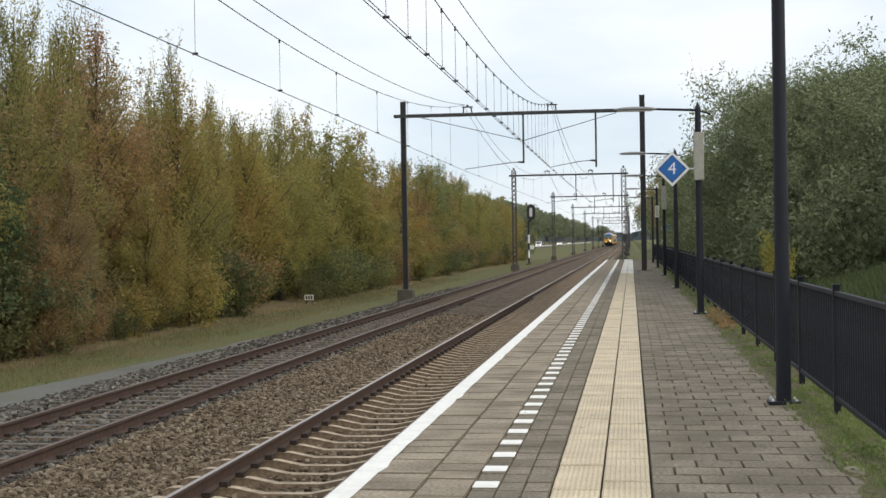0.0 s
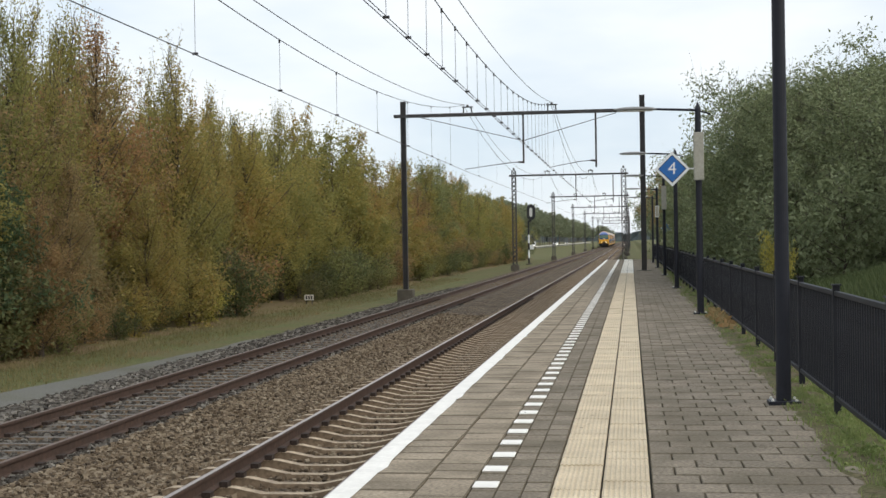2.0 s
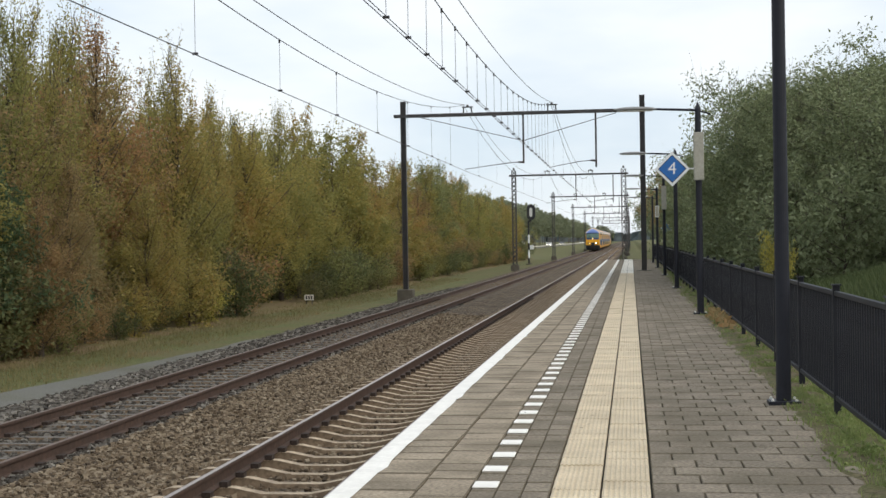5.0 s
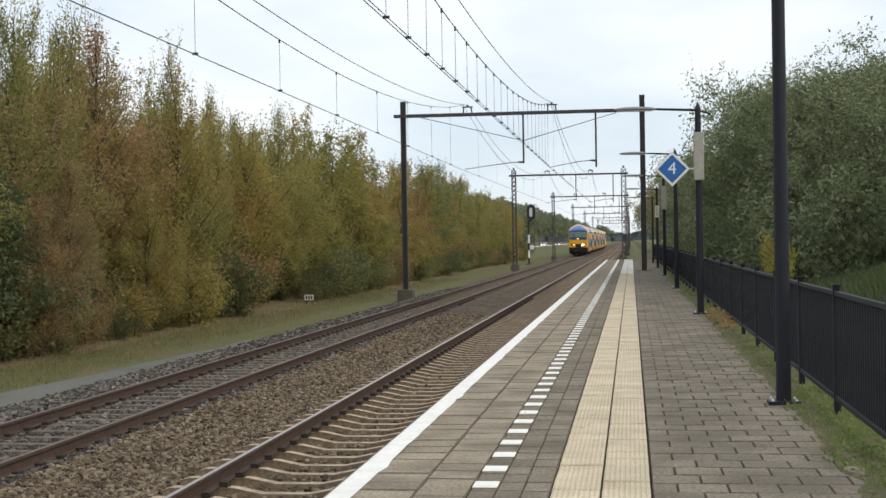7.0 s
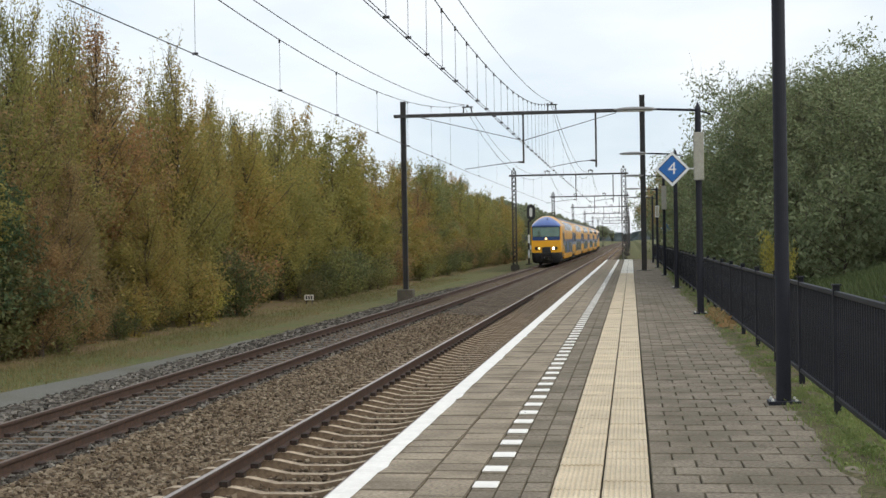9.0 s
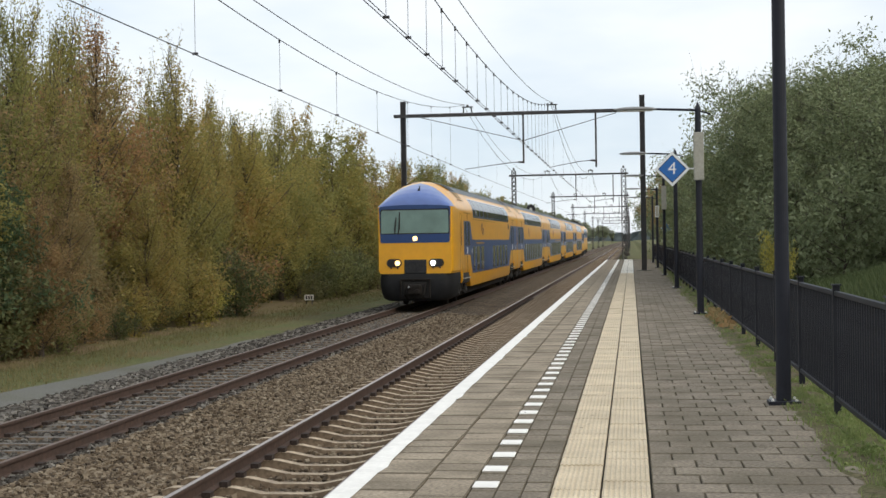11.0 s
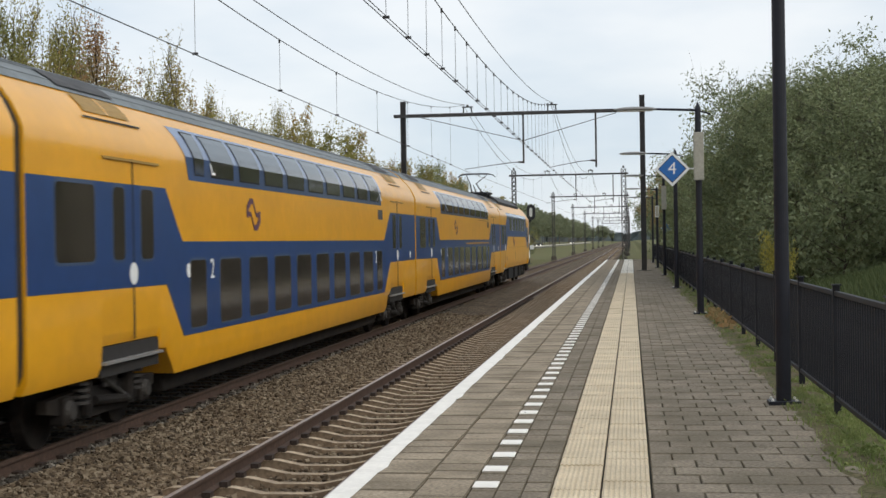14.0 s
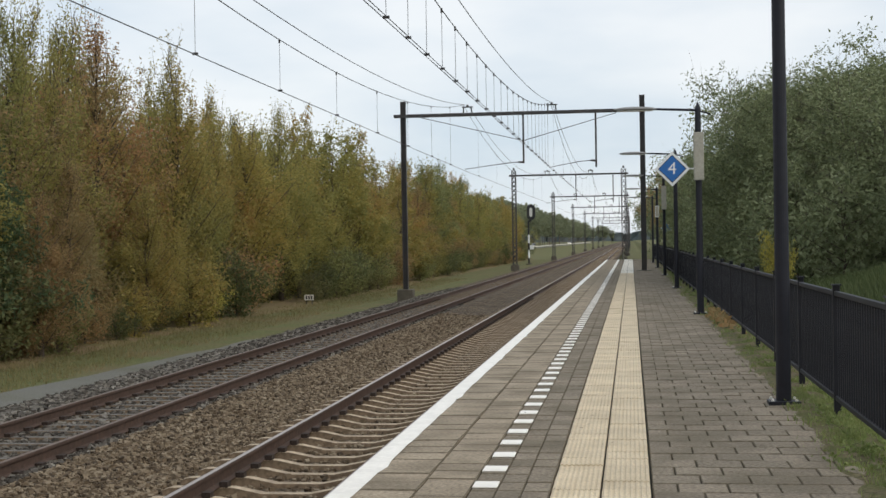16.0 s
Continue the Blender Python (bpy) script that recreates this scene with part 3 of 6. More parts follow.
def build_platform():
    bm = bmesh.new()
    run(bm, [(EDGE + 0.12, -1.4), (EDGE + 0.12, -0.16), (EDGE + 0.02, -0.16), (EDGE + 0.02, -0.02), (EDGE + 0.1, -0.03), (1.5, -0.03), (1.5, -1.4)], -30, PLAT_END)
    root = part("platform", bm, M["joint"])
    tagged(root, "long station platform paved in grey concrete tiles", "platform", kind="structure")
    part("edge_wall", run(bmesh.new(), [(EDGE + 0.09, -1.4), (EDGE + 0.09, -0.17), (EDGE + 0.115, -0.17), (EDGE + 0.115, -1.4)], -30, PLAT_END), M["wall"], root, "stained concrete platform wall")
    rng = random.Random(4)
    cols = []                      # name, x centre, width, length, bond offset, mesh kind
    cols.append(("edge_slab", -1.577, 0.50, 0.298, 0.0, "edge"))
    cols.append(("edge_slab", -1.163, 0.318, 0.298, 0.1, "edge"))
    cols.append(("paving_tile", -0.917, 0.160, 0.298, 0.0, "tile"))
    cols.append(("paving_tile", -0.757, 0.156, 0.298, 0.0, "tile"))
    cols.append(("paving_tile", -0.594, 0.166, 0.298, 0.0, "tile"))
    cols.append(("tactile_tile", -0.356, 0.296, 0.300, 0.0, "rib"))
    cols.append(("tactile_tile", -0.051, 0.296, 0.300, 0.0, "rib"))
    rest = {"edge": ([], []), "tile": ([], []), "rib": ([], []), "pale": ([], [])}
    meshes = {}

    def lay(name, x, y, w, d, kind, near, tilt):
        if kind == "rib":
            v, f = rib_mesh(w - 0.006, d + 0.003)
        else:
            v, f = tile_mesh(name, w - (0.007 if kind == "edge" else 0.002), d - 0.009, c=0.006)
        z = rng.uniform(-0.004, 0.003)
        if near:
            key = (name, round(w, 3), round(d, 3))
            if key not in meshes:
                meshes[key] = pydata(name, v, f)
            material = {"rib": M["tactile"], "edge": M["edge"], "tile": M["tile"]}[kind]
            link(name, meshes[key], material, root, m=pose(x, y, z, tilt, rng.uniform(-0.5, 0.5), rng.uniform(-0.6, 0.6)))
            if kind != "rib" and len(meshes[key].materials) == 1:
                dirty_edges(meshes[key])
        else:
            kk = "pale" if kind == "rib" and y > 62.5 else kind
            V, F = rest[kk]
            k = len(V)
            V += [(a + x, b + y, c + z) for a, b, c in v]
            F += [tuple(i + k for i in q) for q in f]

    for name, x, w, d, off, kind in cols:
        y, pitch = -4.0 + off, d + 0.005
        while y < PLAT_END - 0.5:
            lay(name, x, y + d / 2, w, d, kind, 8.0 < y < 14.5, rng.uniform(-0.45, 0.45))
            y += pitch
    # half-bond field of square tiles; every row starts half a tile further
    row, y = 0, -4.0
    while y < PLAT_END - 0.5:
        x = 0.108 - (0.152 if row % 2 else 0)
        while x < 1.42:
            x0, x1 = max(x, 0.108), min(x + 0.300, 1.42)
            if x1 - x0 > 0.05:
                lay("paving_tile", (x0 + x1) / 2, y + 0.149, x1 - x0, 0.298, "tile", 8.5 < y < 14.5, rng.uniform(-0.45, 0.45))
            x += 0.305
        y += 0.303
        row += 1
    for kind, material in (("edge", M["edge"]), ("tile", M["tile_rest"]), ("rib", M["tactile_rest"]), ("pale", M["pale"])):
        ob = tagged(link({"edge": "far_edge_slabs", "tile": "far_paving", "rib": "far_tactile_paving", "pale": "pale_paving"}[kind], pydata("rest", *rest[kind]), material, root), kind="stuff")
        if kind in ("edge", "tile"):
            dirty_edges(ob.data)
    # white edge line with a slightly ragged inner side
    bm = bmesh.new()
    ys = [-4.0 + 0.25 * i for i in range(int((PLAT_END + 3.5) / 0.25))]
    inner = [-1.678 + 0.012 * noise.noise(Vector((y * 2.3, 0, 0))) + (0.02 if int(y * 4) % 17 == 3 else 0) for y in ys]
    a = [bm.verts.new((EDGE - 0.004, y, 0.0045)) for y in ys]
    b = [bm.verts.new((i, y, 0.0045)) for i, y in zip(inner, ys)]
    c = [bm.verts.new((EDGE - 0.004, y, -0.05)) for y in ys]
    for i in range(len(ys) - 1):
        bm.faces.new((a[i], b[i], b[i + 1], a[i + 1]))
        bm.faces.new((c[i], a[i], a[i + 1], c[i + 1]))
    part("edge_line", bm, M["white"], root, "white painted line along the platform edge")
    # short white blocks of the safety line
    v, f = tile_mesh("block", 0.156, 0.205, 0.006, 0.004)
    me = pydata("line_block", v, f)
    y, k = 8.61 - 0.606 * 20, 0
    while y < 62:
        link("line_block", me, M["white"], root, m=pose(-0.917 + rng.uniform(-0.003, 0.003), y, 0.0075, 0, 0, rng.uniform(-0.8, 0.8)))
        y += 0.606
    far = bmesh.new()
    while y < PLAT_END - 1:
        box(far, -0.995, -0.84, y - 0.2, y + 0.2, 0.002, 0.007)
        y += 0.606
    tagged(part("far_line_blocks", far, M["white"], root), kind="stuff")


build_platform()


def build_verge():
    """Ragged strip of soil and grass between the paving and the fence."""
    ys = [-4.0 + 0.12 * i for i in range(900)]
    v, f = [], []
    for y in ys:
        e = 1.37 + 0.07 * noise.noise(Vector((y * 0.45, 1, 0))) + 0.08 * noise.noise(Vector((y * 2.1, 5, 0))) + 0.05 * noise.noise(Vector((y * 6.3, 2, 0)))
        if y < 11:
            e -= 0.06 * min(1.0, (11 - y) / 3)
        for k, x in enumerate((e, e + 0.06, 1.55, 1.75, 2.05)):
            v.append((x, y, (-0.004, 0.012, 0.018, 0.02, -0.1)[k] + 0.012 * noise.noise(Vector((x * 4, y * 3, 0))) * (k > 0)))
    for j in range(len(ys) - 1):
        for i in range(4):
            f.append((j * 5 + i, j * 5 + i + 1, j * 5 + i + 6, j * 5 + i + 5))
    tagged(link("verge", pydata("verge", v, f), M["soil"]), "strip of worn grass and soil along the fence", "ground", kind="structure")


build_verge()


# ---- fence ----
bar_mesh = []


def fence_panel(y0):
    root = thing("fence_panel", "dark blue steel bar fence panel behind the platform", "fence", "platform fence", pose(1.70, y0, 0))
    L = 2.47
    bm = bmesh.new()
    box(bm, -0.03, 0.03, -0.025, 0.025, -0.3, 1.10, 0.006)
    box(bm, -0.038, 0.038, -0.06, 0.06, 1.10, 1.112)
    part("post", bm, M["fence"], root)
    for name, z in (("top_rail", 1.035), ("bottom_rail", 0.155)):
        bm = bmesh.new()
        box(bm, -0.022, 0.022, 0.026, L - 0.026, z - 0.02, z + 0.02, 0.005)
        part(name, bm, M["fence"], root)
    n = 21
    if not bar_mesh:
        bm = bmesh.new()
        box(bm, -0.009, 0.009, -0.009, 0.009, 0.175, 1.015)
        bar_mesh.append(bpy.data.meshes.new("bar"))
        bm.to_mesh(bar_mesh[0])
        bm.free()
    for i in range(n):
        link("bar", bar_mesh[0], M["fence"], root, m=pose(0, 0.12 + i * (L - 0.24) / (n - 1), 0))
    return root


near_panel = fence_panel(12.02)
for k in range(-6, 38):
    if k:
        copy_thing(near_panel, pose(1.70, 12.02 + 2.47 * k, 0))


# ---- platform lamps ----
def platform_lamp():
    root = thing("platform_lamp", "anthracite steel platform lamp with a flat side arm", "street lamp", "platform lamps", pose(1.35, 28.1, 0))
    bm = bmesh.new()
    rod(bm, (0, 0, 0.02), (0, 0, 1.2), 0.068, 0.066, 20)
    rod(bm, (0, 0, 1.2), (0, 0, 4.08), 0.066, 0.058, 20)
    rod(bm, (0, 0, 4.08), (0, 0, 4.22), 0.06, 0.01, 16)
    part("pole", bm, M["lamp"], root)
    bm = bmesh.new()
    box(bm, -0.14, 0.14, -0.12, 0.12, -0.02, 0.034, 0.006)
    base = part("base_plate", bm, M["lamp"], root)
    for x in (-0.105, 0.105):
        for y in (-0.085, 0.085):
            bm = bmesh.new()
            rod(bm, (x, y, 0.025), (x, y, 0.045), 0.014, 0.014, 10)
            rod(bm, (x, y, 0.045), (x, y, 0.058), 0.012, 0.007, 10)
            part("bolt", bm, M["bolt"], base, "white capped bolt")
    bm = bmesh.new()
    rod(bm, (0.25, 0, 3.98), (-0.05, 0, 4.06), 0.016, 0.02, 10)
    rod(bm, (-0.05, 0, 4.06), (-0.85, 0, 4.10), 0.026, 0.022, 10)
    part("arm", bm, M["lamp"], root)
    bm = bmesh.new()
    bmesh.ops.create_uvsphere(bm, u_segments=24, v_segments=10, radius=1.0)
    bmesh.ops.scale(bm, verts=bm.verts, vec=(0.44, 0.15, 0.055))
    bmesh.ops.translate(bm, verts=bm.verts, vec=(-1.24, 0, 4.105))
    for v in bm.verts:
        if v.co.z < 4.085:
            v.co.z = 4.085
    head = part("lamp_head", bm, M["lampgrey"], root, "grey flat oval lamp head")
    for p in head.data.polygons:
        p.use_smooth = True
    bm = bmesh.new()
    extrude_xy(bm, [(-1.24 + 0.36 * math.cos(a), 0.11 * math.sin(a)) for a in [i * math.tau / 20 for i in range(20)]], 4.068, 4.084)
    part("diffuser", bm, M["diffuser"], root)
    return root


lamp_a = platform_lamp()
for y in (12.9, 42.6, 57.6, 72.8, 88.0):
    copy_thing(lamp_a, pose(1.35, y, 0))


def pole_box(x, y, z0, z1, w, name, label, material):
    root = thing(name, label, "display case", "boxes on the lamp poles", pose(x, y, z0))
    h = z1 - z0
    bm = bmesh.new()
    box(bm, -w / 2, w / 2, -0.17, -0.075, 0, h, 0.012)
    part("case", bm, material, root)
    bm = bmesh.new()
    box(bm, -w / 2 + 0.02, w / 2 - 0.02, -0.176, -0.171, 0.03, h - 0.03)
    part("front_panel", bm, M["box"], root, "beige grille front")
    for z in (0.12, h - 0.12):
        bm = bmesh.new()
        box(bm, -0.075, 0.075, -0.076, 0.075, z - 0.015, z + 0.015)
        part("clamp", bm, M["lamp"], root)


pole_box(1.35, 28.1, 2.66, 3.61, 0.20, "wall_box", "long beige loudspeaker case clamped to a lamp pole", M["box"])
pole_box(1.35, 57.6, 2.70, 3.66, 0.20, "wall_box", "long beige loudspeaker case clamped to a far lamp pole", M["box"])
pole_box(1.35, 72.8, 2.62, 3.2, 0.20, "wall_box", "short white case clamped to a far lamp pole", M["white_sign"])


def diamond(s):
    return [(0, -s), (s, 0), (0, s), (-s, 0)]


def diamond_sign(x, y, z, s, text, own_post, label):
    root = thing("diamond_sign", label, "railway sign", "diamond signs", pose(x, y, z))
    face = pose(0, 0, 0, 90, 0, 0)
    for name, size, a, b, material in (("border", s, 0.0, 0.012, M["white_sign"]), ("dark_line", s * 0.80, 0.012, 0.016, M["black"]), ("blue_field", s * 0.75, 0.016, 0.02, M["blue_sign"])):
        bm = bmesh.new()
        extrude_xy(bm, diamond(size), a, b)
        part(name, bm, material, root).matrix_basis = face @ pose(0, 0, 0.08)
    if text:
        letter(text, s * 0.98, M["white_sign"], root, face @ pose(0, 0, 0.103))
    for dx in (-1, 1):
        bm = bmesh.new()
        rod(bm, (dx * s * 0.9, -0.06, 0), (dx * (s + 0.13), -0.06, -0.01), 0.018, 0.018, 8)
        part("bracket", bm, M["white_sign"], root)
    bm = bmesh.new()
    box(bm, -0.09, 0.09, -0.08, 0.07, -0.04, 0.04)
    part("clamp", bm, M["lamp"], root)
    if own_post:
        bm = bmesh.new()
        rod(bm, (0, 0, -z - 0.1), (0, 0, 0.1), 0.035, 0.035, 10)
        part("post", bm, M["lamp"], root)
    return root


diamond_sign(1.26, 42.6, 3.61, 0.53, "4", False, "blue diamond sign with a white number four")
diamond_sign(2.5, 100.0, 2.2, 0.45, "", True, "smaller blue diamond sign on its own post behind the fence")


# ---- overhead line gantries ----
GANTRY_Y = [66.5, 130.5, 197.0, 264.0, 332.0, 400.0, 468.0, 540.0]
BEAM = 7.62
XL = -10.85


def lattice(bm, x, y, z0, z1, w, t=0.07):
    for dx in (-w / 2, w / 2):
        for dy in (-w / 2, w / 2):
            box(bm, x + dx - t / 2, x + dx + t / 2, y + dy - t / 2, y + dy + t / 2, z0, z1)
    n = int((z1 - z0) / (w * 1.1))
    for i in range(n):
        a, b = z0 + (z1 - z0) * i / n, z0 + (z1 - z0) * (i + 1) / n
        for dy in (-w / 2, w / 2):
            rod(bm, (x - w / 2, y + dy, a), (x + w / 2, y + dy, b), t * 0.4, t * 0.4, 4)
            rod(bm, (x + w / 2, y + dy, a), (x - w / 2, y + dy, b), t * 0.4, t * 0.4, 4)
    return bm


def gantry(y, xr, right_foot, solid):
    root = thing("overhead_line_gantry", "weathered grey steel portal carrying the overhead wires" if solid else "grey steel lattice portal carrying the overhead wires",
                 "gantry", "overhead line gantries", pose(0, y, 0))
    top = BEAM + 0.72
    for name, x, foot in (("left_post", XL, -1.0), ("right_post", xr, right_foot)):
        bm = bmesh.new()
        if solid:
            for s in (-1, 1):
                box(bm, x + s * 0.115 - 0.008, x + s * 0.115 + 0.008, -0.12, 0.12, foot, top)
            box(bm, x - 0.108, x + 0.108, -0.006, 0.006, foot, top - 0.01)
        else:
            lattice(bm, x, 0, foot, top - 0.25, 0.36 if name == "left_post" else 0.42)
            box(bm, x - 0.08, x + 0.08, -0.08, 0.08, top - 0.25, top)
        part(name.split("_")[1], bm, M["steel"], root)
        bm = bmesh.new()
        fh = 0.26 if name == "left_post" else 0.05
        box(bm, x - 0.38, x + 0.38, -0.38, 0.38, foot - 0.5, foot + fh - 0.02, 0.03)
        part("foundation", bm, M["concrete"], root, "stained concrete foundation block")
    bm = bmesh.new()
    for s in (-1, 1):
        box(bm, XL - 0.45, xr + 0.45, s * 0.13 - 0.008, s * 0.13 + 0.008, BEAM - 0.075, BEAM + 0.075)
    box(bm, XL - 0.45, xr + 0.45, -0.125, 0.125, BEAM - 0.065, BEAM - 0.053)
    part("beam", bm, M["steel"], root)
    for cx, hx in ((T2, -5.04), (T1, -1.59)):
        bm = bmesh.new()
        wx = cx - 0.09
        for s in (-1, 1):
            rod(bm, (wx + s * 0.2, 0, BEAM + 0.1), (wx + s * 0.18, 0, BEAM + 0.36), 0.032, 0.032, 6)
        rod(bm, (wx - 0.26, 0, BEAM + 0.36), (wx + 0.26, 0, BEAM + 0.36), 0.032, 0.032, 6)
        rod(bm, (wx, 0, BEAM + 0.36), (wx, 0, BEAM + 0.48), 0.06, 0.04, 8)
        part("wire_support", bm, M["steel"], root)
        bm = bmesh.new()
        rod(bm, (hx, 0, BEAM - 0.05), (hx, 0, 5.22 if cx == T2 else 4.96), 0.045, 0.045, 8)
        part("drop_post", bm, M["steel"], root)
        bm = bmesh.new()
        rod(bm, (hx, -0.05, 5.26), (hx - 0.25, -0.05, 5.28), 0.05, 0.05, 8)
        rod(bm, (hx - 0.25, -0.05, 5.28), (hx - 0.8, -0.05, 5.24), 0.018, 0.018, 6)
        rod(bm, (hx - 0.8, -0.05, 5.24), (cx - 0.25, -0.05, 4.99), 0.018, 0.014, 6)
        part("steady_arm", bm, M["steel"], root)
    if solid:
        bm = bmesh.new()
        rod(bm, (XL + 0.9, 0, BEAM - 0.1), (-5.04, 0, 6.3), 0.016, 0.016, 6)
        rod(bm, (-5.04, 0, 6.3), (xr - 1.2, 0, BEAM - 0.1), 0.016, 0.016, 6)
        part("brace_wire", bm, M["steel"], root)
    return root


gantry(GANTRY_Y[0], 0.60, 0.0, True)
second = gantry(GANTRY_Y[1], -0.62, -0.45, False)
for y in GANTRY_Y[2:]:
    copy_thing(second, pose(0, y, 0))
gantry(-0.6, 2.6, -0.12, True)


# ---- wires ----
def polyline(bm, pts, r, seg=5):
    rings = []
    for i, p in enumerate(pts):
        d = (Vector(pts[min(i + 1, len(pts) - 1)]) - Vector(pts[max(i - 1, 0)])).normalized()
        side = d.cross(Vector((0, 0, 1))).normalized()
        up = side.cross(d)
        rings.append([bm.verts.new(Vector(p) + r * (math.cos(a) * side + math.sin(a) * up)) for a in [k * math.tau / seg for k in range(seg)]])
    for a, b in zip(rings, rings[1:]):
        for k in range(seg):
            bm.faces.new((a[k], a[(k + 1) % seg], b[(k + 1) % seg], b[k]))
    return bm


def build_wires(cx, drop_step, twin):
    root = thing("overhead_wires", "dark overhead contact wires hung from sagging carrier cables", "overhead line", "overhead lines")
    posts = [-0.6] + GANTRY_Y
    for a, b in zip(posts, posts[1:]):
        sgn = 1 if posts.index(a) % 2 == 0 else -1

        def wx(y):
            return cx - 0.09 - sgn * (0.2 if cx == T2 else 0.06) * ((y - a) / (b - a) * 2 - 1)

        def carrier(y, low):
            return low + (8.08 - low) * (2 * (y - (a + b) / 2) / (b - a)) ** 2

        ys = [a + (b - a) * i / 24 for i in range(25)]
        for off in ((-0.035, 0.035) if twin else (0.0,)):
            part("contact_wire", polyline(bmesh.new(), [(wx(y) + off, y, 4.93) for y in ys], 0.008 if twin else 0.010), M["wire"], root)
        part("carrier_cable", polyline(bmesh.new(), [(wx(y), y, carrier(y, 6.06)) for y in ys], 0.011), M["wire"], root)
        part("feeder_cable", polyline(bmesh.new(), [(cx - 0.06, y, carrier(y, 6.56 if cx == T2 else 6.75)) for y in ys], 0.011), M["wire"], root)
        if a < 100:
            y = a + drop_step * 0.97
            step = drop_step if a < 60 else 9.5
            far = bmesh.new()
            while y < b - 1:
                bm = bmesh.new() if a < 60 else far
                rod(bm, (wx(y), y, 4.93), (wx(y), y, carrier(y, 6.06)), 0.005 if a < 60 else 0.003, None, 4)
                rod(bm, (wx(y) - 0.05, y, 4.945), (wx(y) + 0.05, y, 4.945), 0.024, 0.024, 6)
                rod(bm, (wx(y), y, carrier(y, 6.06) - 0.07), (wx(y), y, carrier(y, 6.06) + 0.02), 0.022, 0.022, 6)
                if a < 60:
                    part("dropper", bm, M["wire"], root)
                y += step
            if a > 60:
                tagged(part("far_droppers", far, M["wire"], root), kind="stuff")
            else:
                far.free()


build_wires(T2, 6.2, False)
build_wires(T1, 2.15, True)


# ---- trees ----
def leaves_at(rng, p, size, long=1.6, droop=0.0, tri=False):
    """Small leaf quads turned every way, one at each place."""
    n = len(p)
    d = rng.normal(0, 1, (n, 3))
    d[:, 2] -= droop
    d /= np.linalg.norm(d, axis=1, keepdims=True)
    e = np.cross(d, rng.normal(0, 1, (n, 3)))
    e /= np.linalg.norm(e, axis=1, keepdims=True) + 1e-9
    s = size * rng.uniform(0.6, 1.35, (n, 1))
    a, b = d * s * long * 0.5, e * s * 0.5
    if tri:
        return np.stack([p - a, p + b * 0.9 + a * 0.7, p - b * 0.9 + a], 1).reshape(-1, 3)
    return np.stack([p - a, p + b * 0.9 - a * 0.1, p + a, p - b * 0.9 + a * 0.1], 1).reshape(-1, 3)


